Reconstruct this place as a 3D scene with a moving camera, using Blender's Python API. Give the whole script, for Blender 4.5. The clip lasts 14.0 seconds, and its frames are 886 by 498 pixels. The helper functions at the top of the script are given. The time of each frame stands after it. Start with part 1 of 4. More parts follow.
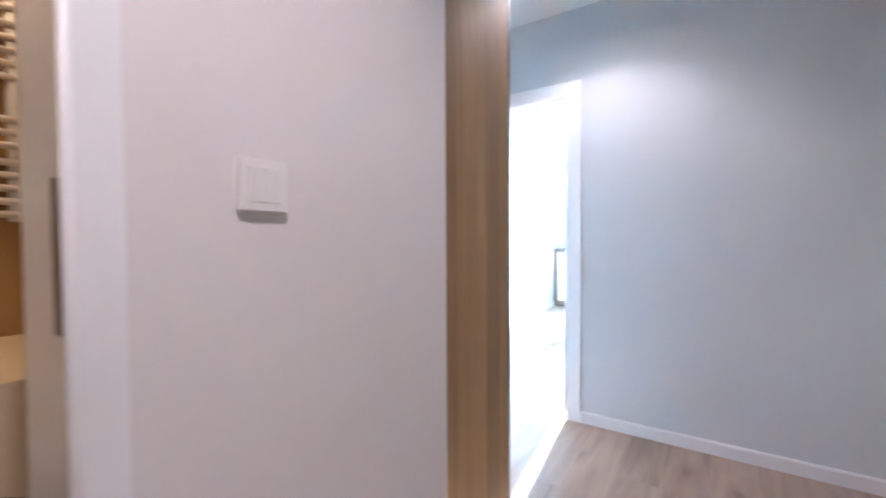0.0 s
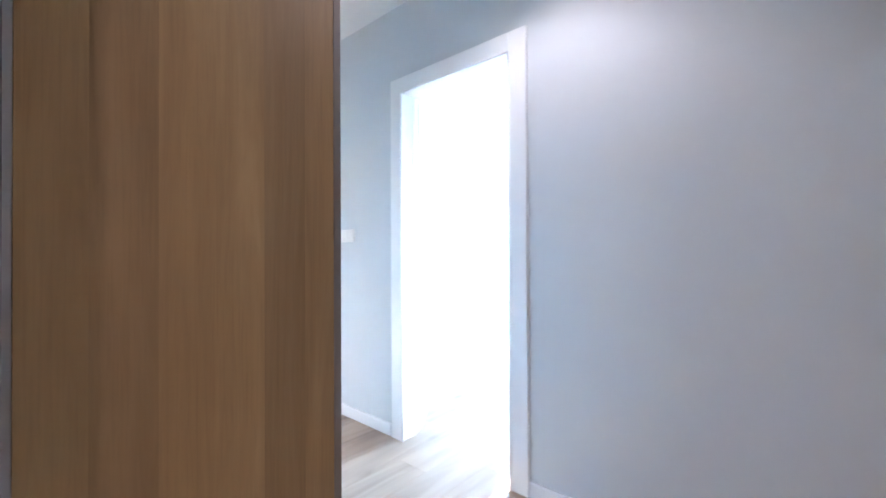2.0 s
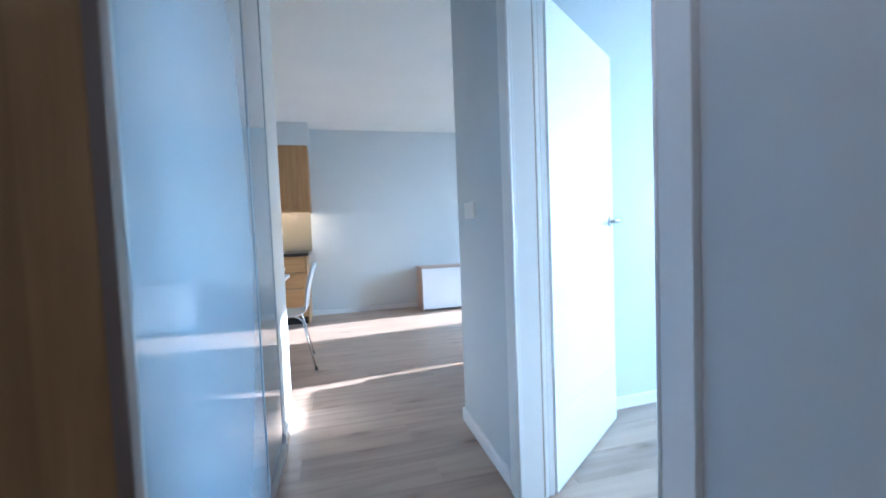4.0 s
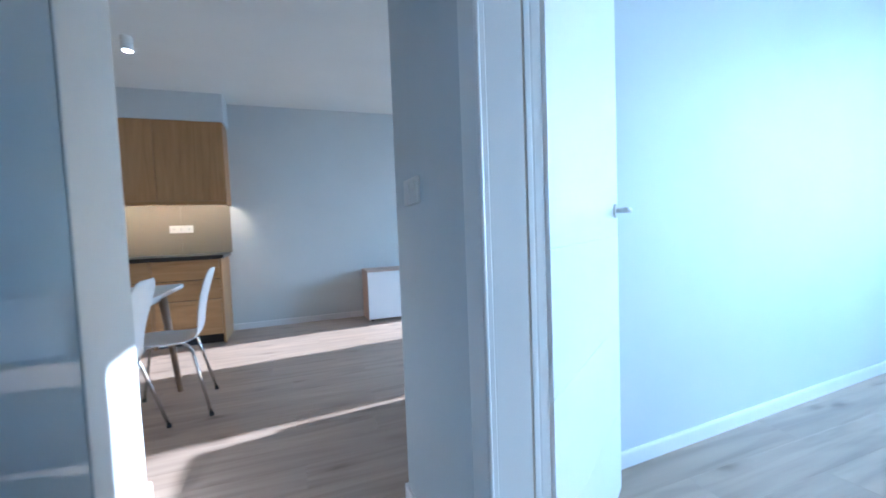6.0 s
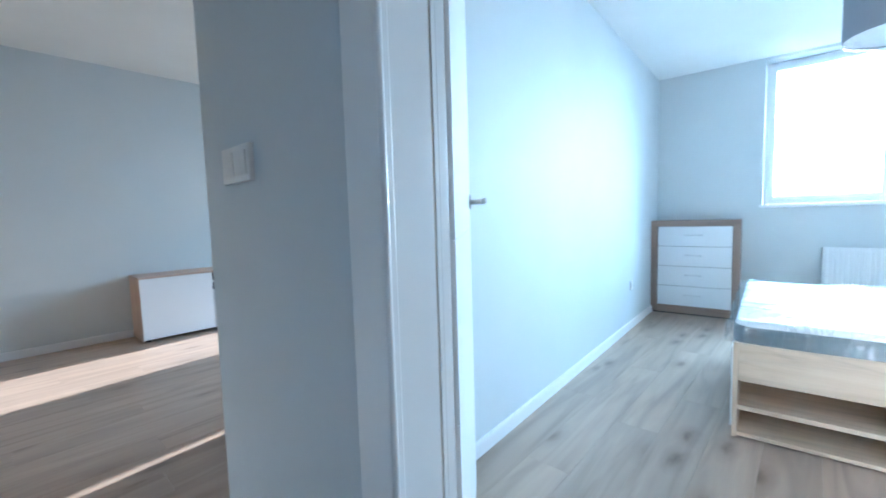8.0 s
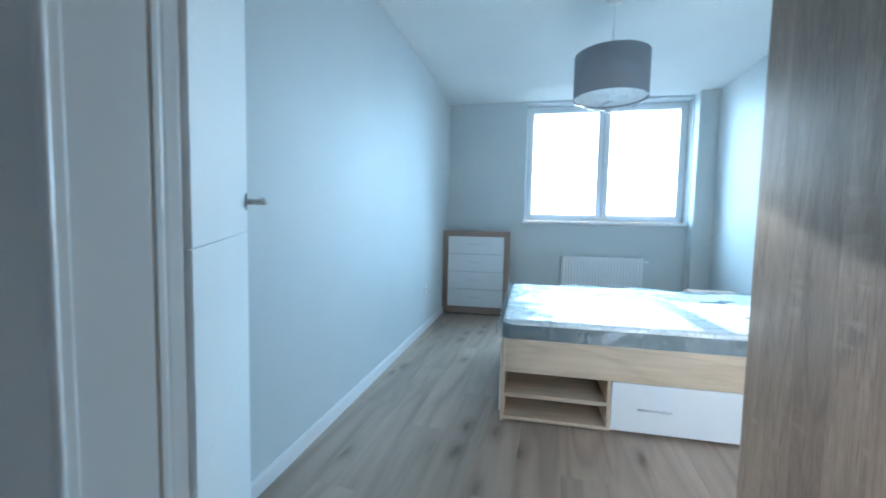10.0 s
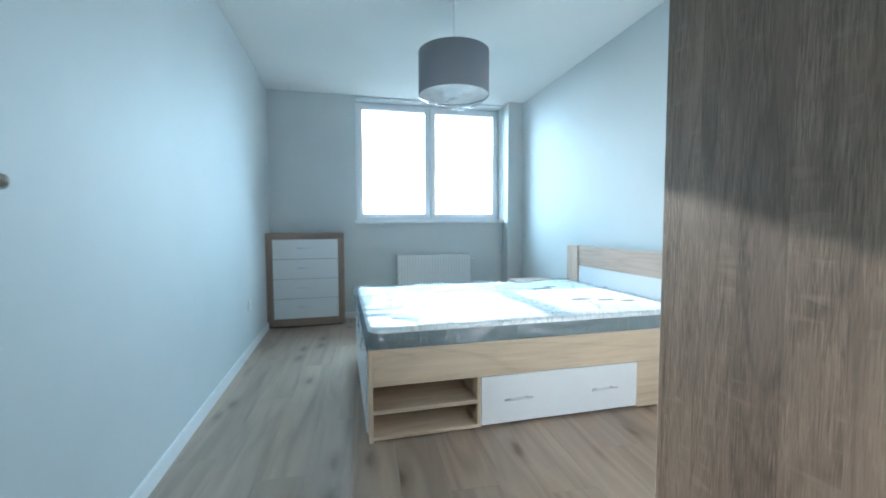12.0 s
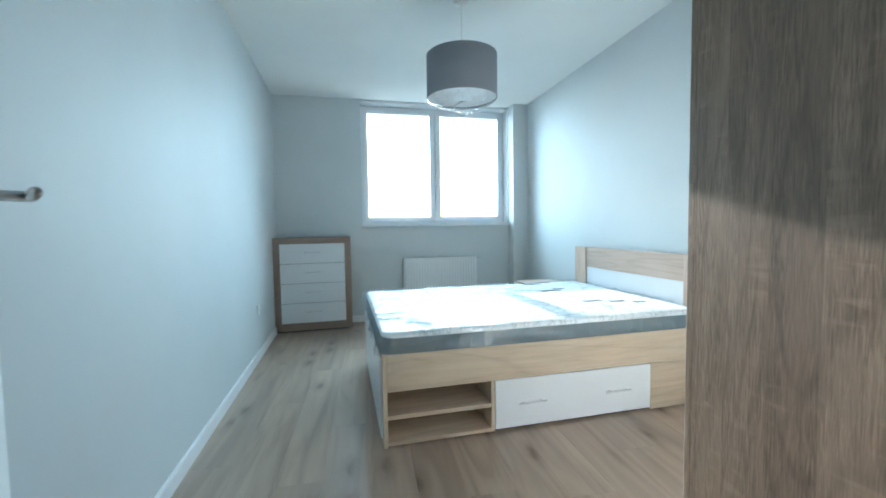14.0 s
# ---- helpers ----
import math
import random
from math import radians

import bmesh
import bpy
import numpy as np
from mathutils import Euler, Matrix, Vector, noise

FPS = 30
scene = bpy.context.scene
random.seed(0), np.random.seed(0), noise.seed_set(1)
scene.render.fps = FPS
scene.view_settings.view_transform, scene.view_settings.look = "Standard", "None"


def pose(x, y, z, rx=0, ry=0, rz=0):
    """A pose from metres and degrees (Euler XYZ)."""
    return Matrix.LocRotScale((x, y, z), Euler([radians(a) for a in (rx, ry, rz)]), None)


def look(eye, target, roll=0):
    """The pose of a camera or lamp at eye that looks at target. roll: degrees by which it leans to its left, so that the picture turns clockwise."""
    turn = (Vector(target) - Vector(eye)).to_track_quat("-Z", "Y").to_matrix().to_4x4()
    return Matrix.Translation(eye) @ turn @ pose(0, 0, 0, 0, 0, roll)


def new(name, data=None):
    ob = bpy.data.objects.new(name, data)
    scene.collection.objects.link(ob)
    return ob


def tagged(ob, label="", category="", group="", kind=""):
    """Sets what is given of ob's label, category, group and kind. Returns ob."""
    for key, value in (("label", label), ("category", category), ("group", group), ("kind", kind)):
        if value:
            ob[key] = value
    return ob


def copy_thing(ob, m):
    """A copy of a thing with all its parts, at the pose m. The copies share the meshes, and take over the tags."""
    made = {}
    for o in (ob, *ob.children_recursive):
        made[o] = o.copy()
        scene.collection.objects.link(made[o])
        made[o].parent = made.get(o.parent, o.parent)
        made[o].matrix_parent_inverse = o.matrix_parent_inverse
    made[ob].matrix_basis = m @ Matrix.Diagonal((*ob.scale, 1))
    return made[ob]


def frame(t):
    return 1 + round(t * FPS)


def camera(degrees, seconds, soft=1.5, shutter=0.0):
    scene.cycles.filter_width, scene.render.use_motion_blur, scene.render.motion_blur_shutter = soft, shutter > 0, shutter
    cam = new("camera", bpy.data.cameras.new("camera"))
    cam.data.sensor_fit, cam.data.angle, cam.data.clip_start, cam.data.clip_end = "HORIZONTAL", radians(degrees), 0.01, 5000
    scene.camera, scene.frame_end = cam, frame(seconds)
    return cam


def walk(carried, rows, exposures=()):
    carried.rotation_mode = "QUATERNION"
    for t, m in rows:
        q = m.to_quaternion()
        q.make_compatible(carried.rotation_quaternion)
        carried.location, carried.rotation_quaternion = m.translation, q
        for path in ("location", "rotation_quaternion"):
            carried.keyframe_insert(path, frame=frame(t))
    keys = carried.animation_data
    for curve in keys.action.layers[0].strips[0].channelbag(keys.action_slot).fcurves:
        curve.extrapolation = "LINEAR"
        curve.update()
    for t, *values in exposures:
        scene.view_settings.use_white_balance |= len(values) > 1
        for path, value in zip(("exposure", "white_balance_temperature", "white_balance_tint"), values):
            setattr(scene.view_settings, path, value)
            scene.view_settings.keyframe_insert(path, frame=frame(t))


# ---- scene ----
cam = camera(95.2, 14.0, soft=1.75, shutter=0.5)
PATH = [
    (0, (2.275, -2.543, 1.141), (1.16, -0.884, 1.093), -0.3),
    (0.5, (2.305, -2.388, 1.128), (1.393, -0.608, 1.07), -0.5),
    (1, (2.362, -2.12, 1.09), (1.469, -0.331, 1.131), 0.0),
    (1.5, (2.433, -1.881, 1.097), (1.436, -0.148, 1.092), -1.4),
    (2, (2.505, -1.619, 1.091), (1.184, -0.117, 1.108), -0.3),
    (2.5, (2.506, -1.371, 1.101), (0.937, -0.132, 1.1), -0.4),
    (3, (2.449, -1.073, 1.117), (0.66, -0.18, 1.056), -1.7),
    (3.2, (2.424, -0.959, 1.109), (0.548, -0.267, 1.054), -1.7),
    (5.3, (1.716, -0.467, 1.106), (-0.233, -0.03, 1.003), -2.4),
    (5.5, (1.65, -0.432, 1.104), (-0.286, 0.056, 1.001), -2.4),
    (6, (1.519, -0.382, 1.083), (-0.353, 0.314, 0.976), -2.2),
    (6.5, (1.39, -0.413, 1.068), (-0.414, 0.437, 0.908), -2.4),
    (7, (1.277, -0.43, 1.066), (-0.378, 0.676, 0.878), -2.4),
    (7.5, (1.251, -0.415, 1.061), (-0.233, 0.913, 0.884), -1.7),
    (8, (1.232, -0.397, 1.068), (-0.11, 1.077, 0.912), -1.7),
    (8.2, (1.245, -0.394, 1.064), (-0.044, 1.128, 0.925), -1.4),
    (10.3, (1.234, -0.269, 1.072), (0.816, 1.684, 0.962), 0.5),
    (10.5, (1.212, -0.257, 1.058), (0.866, 1.71, 0.973), -0.1),
    (11, (1.125, -0.186, 1.045), (1.092, 1.811, 0.937), 0.1),
    (11.5, (1.051, -0.117, 1.059), (1.223, 1.869, 0.901), -1.4),
    (12, (0.984, -0.054, 1.046), (1.355, 1.908, 0.927), -0.2),
    (12.5, (0.917, -0.009, 1.053), (1.389, 1.931, 0.937), -0.6),
    (13, (0.889, 0.018, 1.066), (1.338, 1.963, 0.94), -0.3),
    (13.5, (0.891, 0.021, 1.059), (1.343, 1.965, 0.932), -0.4),
    (14, (0.933, -0.04, 1.056), (1.296, 1.924, 0.946), -0.9),
]
walk(cam, [(t, look(eye, target, roll)) for t, eye, target, roll in PATH],
     [(0.0, 4.45, 5950, 20), (1.0, 4.4, 5980, 21), (2.0, 4.25, 5900, 19), (3.2, 3.45, 5500, 14), (5.3, 2.55, 5080, 13), (6.5, 2.43, 5130, 13), (7.0, 2.43, 5250, 13), (8.2, 2.42, 5620, 12), (10.3, 1.42, 5780, 9), (11.5, 1.4, 6150, 9), (14.0, 1.38, 6580, 9)])

# ---- world, sun, lights, exposure ----
world = bpy.data.worlds.new("sky")
scene.world = world
world.use_nodes = True
wn = world.node_tree
sky = wn.nodes.new("ShaderNodeTexSky")
sky.sky_type, sky.sun_disc = "NISHITA", False
SUN_TRAVEL = Vector((0.105, -1.0, -0.31)).normalized()
sky.sun_elevation = math.asin(-SUN_TRAVEL.z)
sky.sun_rotation = math.atan2(-SUN_TRAVEL.x, -SUN_TRAVEL.y)
wn.links.new(sky.outputs[0], wn.nodes["Background"].inputs[0])
wn.nodes["Background"].inputs[1].default_value = 0.12


def lamp(name, kind, m, energy, colour, **more):
    data = bpy.data.lights.new(name, kind)
    data.energy, data.color = energy, colour
    for key, value in more.items():
        if key == "size":
            data.shape, data.size, data.size_y = "RECTANGLE", value[0], value[1]
        elif key == "radius":
            data.shadow_soft_size = value
        elif key == "spot":
            data.spot_size, data.spot_blend = radians(value[0]), value[1]
        elif key == "angle":
            data.angle = radians(value)
    ob = new(name, data)
    ob.matrix_world = m
    return ob


lamp("sun", "SUN", look((0, 0, 0), SUN_TRAVEL), 4.0, (0.95, 0.98, 0.95), angle=0.55)
# the bright sky before the windows
lamp("daylight", "AREA", look((1.9, 8.2, 3.7), (1.9, 3.5, 1.2)), 1000, (0.46, 0.775, 1.0), size=(6.6, 4.4))
lamp("spot_hall", "SPOT", look((1.74, -0.58, 2.44), (1.70, -0.40, 0)), 1.45, (1.0, 0.87, 0.89), radius=0.05, spot=(130, 0.5))
lamp("spot_entrance", "SPOT", look((2.35, -2.5, 2.44), (2.25, -2.5, 0)), 2.6, (1.0, 0.82, 0.80), radius=0.09, spot=(140, 0.8))
lamp("spot_bath", "POINT", look((0.95, -2.6, 2.3), (0.9, -2.6, 0)), 0.75, (1.0, 0.72, 0.42), radius=0.06)

# ---- materials ----


def mat(name, base, rough=0.5, metal=0.0, **kw):
    m = bpy.data.materials.new(name)
    m.use_nodes = True
    b = m.node_tree.nodes["Principled BSDF"]
    b.inputs["Base Color"].default_value = (*base, 1)
    b.inputs["Roughness"].default_value = rough
    b.inputs["Metallic"].default_value = metal
    for key, value in kw.items():
        b.inputs[key].default_value = value
    return m


def node(m, kind, **sockets):
    n = m.node_tree.nodes.new(kind)
    for key, value in sockets.items():
        n.inputs[key].default_value = value
    return n


def wire(m, a, b):
    m.node_tree.links.new(a, b)


def coords(m, scale, random_shift=False, stave=0.0):
    """Object coordinates stretched by scale, shifted from piece to piece or from stave to stave."""
    tc = node(m, "ShaderNodeTexCoord")
    mp = node(m, "ShaderNodeMapping")
    mp.inputs["Scale"].default_value = scale
    wire(m, tc.outputs["Object"], mp.inputs["Vector"])
    if random_shift:
        oi = node(m, "ShaderNodeObjectInfo")
        mul = node(m, "ShaderNodeVectorMath")
        mul.operation = "MULTIPLY"
        wire(m, oi.outputs["Random"], mul.inputs[0])
        mul.inputs[1].default_value = (37.0, 61.0, 17.0)
        wire(m, mul.outputs[0], mp.inputs["Location"])
    if stave:
        far = node(m, "ShaderNodeVectorMath")
        far.operation = "MULTIPLY"
        wire(m, stave_random(m, stave), far.inputs[0])
        far.inputs[1].default_value = (13.0, 0.0, 29.0)
        wire(m, far.outputs[0], mp.inputs["Location"])
    return mp.outputs["Vector"]


def stave_random(m, width):
    """One random value for each stave of that width across y."""
    tc = node(m, "ShaderNodeTexCoord")
    wv = node(m, "ShaderNodeTexWhiteNoise")
    wv.noise_dimensions = "1D"
    sep = node(m, "ShaderNodeSeparateXYZ")
    wire(m, tc.outputs["Object"], sep.inputs[0])
    d = node(m, "ShaderNodeMath")
    d.operation = "DIVIDE"
    d.inputs[1].default_value = width
    wire(m, sep.outputs[1], d.inputs[0])
    fl = node(m, "ShaderNodeMath")
    fl.operation = "FLOOR"
    wire(m, d.outputs[0], fl.inputs[0])
    wire(m, fl.outputs[0], wv.inputs["W"])
    return wv.outputs[0]


def ramp(m, fac, stops):
    r = node(m, "ShaderNodeValToRGB")
    els = r.color_ramp.elements
    while len(els) < len(stops):
        els.new(0.5)
    for e, (p, c) in zip(els, stops):
        e.position, e.color = p, (*c, 1)
    wire(m, fac, r.inputs[0])
    return r.outputs[0]


def mix(m, fac, a, b, blend="MIX"):
    x = node(m, "ShaderNodeMix")
    x.data_type, x.blend_type = "RGBA", blend
    for value, socket in ((fac, x.inputs[0]), (a, x.inputs[6]), (b, x.inputs[7])):
        if isinstance(value, (int, float)):
            socket.default_value = value
        elif isinstance(value, tuple):
            socket.default_value = (*value, 1)
        else:
            wire(m, value, socket)
    return x.outputs[2]


def bump(m, height, strength, distance=0.002):
    b = node(m, "ShaderNodeBump", Strength=strength, Distance=distance)
    wire(m, height, b.inputs["Height"])
    wire(m, b.outputs[0], m.node_tree.nodes["Principled BSDF"].inputs["Normal"])


def noise_tex(m, vec, scale, detail=4.0, rough=0.55, distort=0.0):
    n = node(m, "ShaderNodeTexNoise", Scale=scale, Detail=detail, Roughness=rough, Distortion=distort)
    wire(m, vec, n.inputs["Vector"])
    return n.outputs[0]


def paint(name, colour, rough, grain=260.0, strength=0.08):
    """Rolled wall paint: fine stipple, faint clouding."""
    m = mat(name, colour, rough)
    v = coords(m, (1, 1, 1))
    cloud = noise_tex(m, v, 1.7, 3)
    dark = tuple(c * 0.955 for c in colour)
    b = m.node_tree.nodes["Principled BSDF"]
    wire(m, ramp(m, cloud, [(0.3, dark), (0.7, colour)]), b.inputs["Base Color"])
    fine = noise_tex(m, v, grain, 2)
    bump(m, fine, strength, 0.001)
    rr = node(m, "ShaderNodeMapRange")
    rr.inputs["To Min"].default_value, rr.inputs["To Max"].default_value = rough - 0.05, rough + 0.05
    wire(m, noise_tex(m, v, 5.0, 3), rr.inputs["Value"])
    wire(m, rr.outputs[0], b.inputs["Roughness"])
    return m


def wood(name, dark, mid, light, axis, rough=0.5, scale=1.0, bands=0.0, pores=0.5, random_shift=True, knots=False, figure=0.0, grain=0.35, fibre=90.0, wavy=0.0, patch=0.0, rings=30.0, limed=0.0, saw=0.0, length=30.0, clouds=5.0):
    """Straight grain along one axis, flame figure and pores; bands: width of glued staves."""
    m = mat(name, mid, rough)
    b = m.node_tree.nodes["Principled BSDF"]
    def along(l, c):
        return tuple(l * scale if i == axis else c * scale for i in range(3))
    v1 = coords(m, along(0.55, 6.0), random_shift, bands)
    v2 = coords(m, along(fibre / length, fibre), random_shift, bands)
    broad = noise_tex(m, v1, 1.6, clouds, 0.6, 1.2)
    fine = noise_tex(m, v2, 1.5, 3, 0.6, wavy)
    col = ramp(m, broad, [(0.28, dark), (0.5, mid), (0.74, light)])
    streak = ramp(m, fine, [(0.35, tuple(c * (1 - 0.45 * pores) for c in mid)), (0.56, mid), (0.72, tuple(c * (1 + 0.3 * limed) for c in mid))])
    share = grain
    if patch:
        where = noise_tex(m, coords(m, along(2.2, 9.0), random_shift, bands), 1.0, 3, 0.6, 0.8)
        lo, hi = grain * (1 - patch), min(1.0, grain * (1 + patch))
        share = ramp(m, where, [(0.36, (lo, lo, lo)), (0.64, (hi, hi, hi))])
    col = mix(m, share, col, streak, "MIX")
    if figure:
        fig = noise_tex(m, coords(m, along(0.42, 3.4), random_shift, bands), 1.0, 2.0, 0.45, 0.6)
        times = node(m, "ShaderNodeMath")
        times.operation = "MULTIPLY"
        times.inputs[1].default_value = rings
        wire(m, fig, times.inputs[0])
        wv2 = node(m, "ShaderNodeMath")
        wv2.operation = "PINGPONG"
        wv2.inputs[1].default_value = 1.0
        wire(m, times.outputs[0], wv2.inputs[0])
        lines = ramp(m, wv2.outputs[0], [(0.0, (0.58, 0.56, 0.54)), (0.35, (1.0, 1.0, 1.0)), (1.0, (1.10, 1.09, 1.08))])
        col = mix(m, figure, col, mix(m, 1.0, col, lines, "MULTIPLY"))
    if saw:
        marks = noise_tex(m, coords(m, along(38.0, 7.0), random_shift, bands), 1.0, 2, 0.5, 0.4)
        zone = noise_tex(m, coords(m, along(3.0, 9.0), random_shift, bands), 1.0, 2)
        both = mix(m, 1.0, ramp(m, marks, [(0.54, (0, 0, 0)), (0.66, (1, 1, 1))]), ramp(m, zone, [(0.5, (0, 0, 0)), (0.66, (saw, saw, saw))]), "MULTIPLY")
        col = mix(m, both, col, tuple(min(1.0, c * 1.25) for c in light))
    if knots:
        vk = node(m, "ShaderNodeTexVoronoi", Scale=1.0)
        vk.voronoi_dimensions = "2D"
        kv = node(m, "ShaderNodeSeparateXYZ")
        wire(m, coords(m, along(1.7, 4.2), random_shift), kv.inputs[0])
        kc = node(m, "ShaderNodeCombineXYZ")
        wire(m, kv.outputs[0 if axis == 1 else 1], kc.inputs[0])
        wire(m, kv.outputs[1 if axis == 1 else 2], kc.inputs[1])
        ragged = noise_tex(m, coords(m, along(9.0, 22.0), random_shift), 1.0, 3)
        wob = node(m, "ShaderNodeVectorMath")
        wob.operation = "MULTIPLY_ADD"
        wire(m, ragged, wob.inputs[0])
        wob.inputs[1].default_value = (0.16, 0.16, 0.0)
        wire(m, kc.outputs[0], wob.inputs[2])
        wire(m, wob.outputs[0], vk.inputs["Vector"])
        spot = ramp(m, vk.outputs["Distance"], [(0.0, (0.34, 0.3, 0.28)), (0.06, (0.55, 0.52, 0.5)), (0.12, (0.82, 0.8, 0.79)), (0.26, (1, 1, 1))])
        kr = node(m, "ShaderNodeSeparateColor")
        wire(m, vk.outputs["Color"], kr.inputs[0])
        much = ramp(m, kr.outputs[0], [(0.3, (0.05, 0.05, 0.05)), (0.9, (0.95, 0.95, 0.95))])
        col = mix(m, much, col, mix(m, 1.0, col, spot, "MULTIPLY"))
    if bands:
        tone = ramp(m, stave_random(m, bands), [(0.0, (0.80, 0.78, 0.76)), (1.0, (1.12, 1.11, 1.08))])
        col = mix(m, 1.0, col, tone, "MULTIPLY")
    if random_shift:
        oi = node(m, "ShaderNodeObjectInfo")
        tone = ramp(m, oi.outputs["Random"], [(0.0, (0.92, 0.92, 0.925)), (1.0, (1.06, 1.055, 1.045))])
        col = mix(m, 1.0, col, tone, "MULTIPLY")
    wire(m, col, b.inputs["Base Color"])
    rr = node(m, "ShaderNodeMapRange")
    rr.inputs["To Min"].default_value, rr.inputs["To Max"].default_value = rough - 0.07, rough + 0.1
    wire(m, fine, rr.inputs["Value"])
    wire(m, rr.outputs[0], b.inputs["Roughness"])
    bump(m, fine, 0.25, 0.0006)
    return m


M_WALL = paint("wall_paint", (0.625, 0.66, 0.67), 0.60)
M_PALE = paint("pale_wall_paint", (0.76, 0.74, 0.715), 0.60)
M_CEIL = paint("ceiling_paint", (0.83, 0.855, 0.845), 0.75)
M_WHITE = paint("white_lacquer", (0.85, 0.86, 0.85), 0.32, 40.0, 0.02)
M_SKIRT = paint("white_skirting", (0.80, 0.80, 0.81), 0.4, 60.0, 0.03)
M_FOIL = paint("white_furniture_foil", (0.79, 0.80, 0.82), 0.3, 50.0, 0.02)
M_FLOOR = wood("floor_oak", (0.305, 0.223, 0.170), (0.41, 0.302, 0.232), (0.48, 0.362, 0.281), 1, 0.33, 1.0, pores=0.35, knots=True, figure=0.08, grain=0.12, clouds=2.0, fibre=60.0, wavy=0.5, patch=0.6, rings=12.0)
M_GAP = mat("floor_joint", (0.05, 0.04, 0.035), 0.8)
M_OAK_HALL = wood("oak_veneer_hall", (0.228, 0.131, 0.051), (0.338, 0.208, 0.086), (0.425, 0.281, 0.128), 2, 0.56, 1.0, bands=0.105, pores=0.4, random_shift=False, grain=0.4, fibre=110.0, wavy=0.4, patch=0.5)
M_OAK_KITCHEN = wood("oak_veneer_kitchen", (0.28, 0.145, 0.055), (0.41, 0.226, 0.094), (0.495, 0.298, 0.135), 2, 0.42, 1.0, pores=0.4)
M_OAK_H = wood("oak_veneer_kitchen_across", (0.28, 0.145, 0.055), (0.41, 0.226, 0.094), (0.495, 0.298, 0.135), 1, 0.42, 1.0, pores=0.4)
M_SONOMA_X = wood("sonoma_oak_along", (0.49, 0.363, 0.25), (0.63, 0.488, 0.355), (0.72, 0.592, 0.46), 0, 0.45, 1.0, pores=0.5, figure=0.25, grain=0.42, fibre=70.0, wavy=1.0, patch=0.7)
M_SONOMA_Z = wood("sonoma_oak_upright", (0.49, 0.363, 0.25), (0.63, 0.488, 0.355), (0.72, 0.592, 0.46), 2, 0.45, 1.0, pores=0.5, figure=0.25, grain=0.42, fibre=70.0, wavy=1.0, patch=0.7)
M_SONOMA_Y = wood("sonoma_oak_across", (0.49, 0.363, 0.25), (0.63, 0.488, 0.355), (0.72, 0.592, 0.46), 1, 0.45, 1.0, pores=0.5, figure=0.25, grain=0.42, fibre=70.0, wavy=1.0, patch=0.7)
M_HEAD_Y = wood("rosy_sonoma_across", (0.46, 0.32, 0.245), (0.59, 0.43, 0.345), (0.68, 0.53, 0.44), 1, 0.45, 1.0, pores=0.5, figure=0.25, grain=0.42, fibre=70.0, wavy=1.0, patch=0.7)
M_HEAD_X = wood("rosy_sonoma_along", (0.46, 0.32, 0.245), (0.59, 0.43, 0.345), (0.68, 0.53, 0.44), 0, 0.45, 1.0, pores=0.5, figure=0.25, grain=0.42, fibre=70.0, wavy=1.0, patch=0.7)
M_HEAD_Z = wood("rosy_sonoma_upright", (0.46, 0.32, 0.245), (0.59, 0.43, 0.345), (0.68, 0.53, 0.44), 2, 0.45, 1.0, pores=0.5, figure=0.25, grain=0.42, fibre=70.0, wavy=1.0, patch=0.7)
M_BROWN_Z = wood("grey_brown_oak_upright", (0.20, 0.134, 0.106), (0.31, 0.216, 0.174), (0.395, 0.29, 0.24), 2, 0.45, 1.0, pores=0.7)
M_BROWN_X = wood("grey_brown_oak_along", (0.20, 0.134, 0.106), (0.31, 0.216, 0.174), (0.395, 0.29, 0.24), 0, 0.45, 1.0, pores=0.7)
M_TRUFFLE = wood("dark_sonoma_oak", (0.17, 0.118, 0.09), (0.275, 0.197, 0.152), (0.37, 0.278, 0.22), 2, 0.38, 1.0, bands=0.095, pores=1.1, random_shift=False, figure=0.45, grain=0.52, fibre=190.0, wavy=0.5, patch=0.55, rings=34.0, limed=1.4, saw=0.28, length=15.0)
M_LEG = wood("table_leg_wood", (0.16, 0.10, 0.06), (0.24, 0.155, 0.10), (0.32, 0.22, 0.15), 2, 0.45)
M_GLOSS = mat("lacquered_glass", (0.24, 0.34, 0.42), 0.06, 0.0, **{"Coat Weight": 0.6, "Coat Roughness": 0.03})
M_BAR = mat("pale_satin_bar", (0.72, 0.73, 0.75), 0.42, 0.5)
M_STILE = mat("blue_grey_stile", (0.30, 0.38, 0.44), 0.3)
M_ALU = mat("brushed_aluminium", (0.50, 0.47, 0.45), 0.32, 1.0)
M_PROFILE = mat("grey_brown_profile", (0.23, 0.20, 0.18), 0.4, 0.4)
M_STEEL = mat("satin_steel", (0.56, 0.55, 0.54), 0.28, 1.0)
M_CHROME = mat("chrome", (0.75, 0.76, 0.78), 0.1, 1.0)
M_DARK = mat("dark_gap", (0.02, 0.02, 0.022), 0.7)
M_SEAL = mat("beige_door_seal", (0.50, 0.45, 0.38), 0.6)
M_SWITCH = mat("white_plastic", (0.80, 0.79, 0.76), 0.35)
M_COUNTER = mat("dark_worktop", (0.028, 0.026, 0.025), 0.3)
M_SPLASH = paint("grey_backsplash", (0.25, 0.22, 0.165), 0.42, 25.0, 0.05)
M_TILE = paint("brown_bath_tile", (0.40, 0.24, 0.10), 0.25, 8.0, 0.05)
M_CHAIR = mat("white_moulded_chair", (0.74, 0.76, 0.78), 0.28)
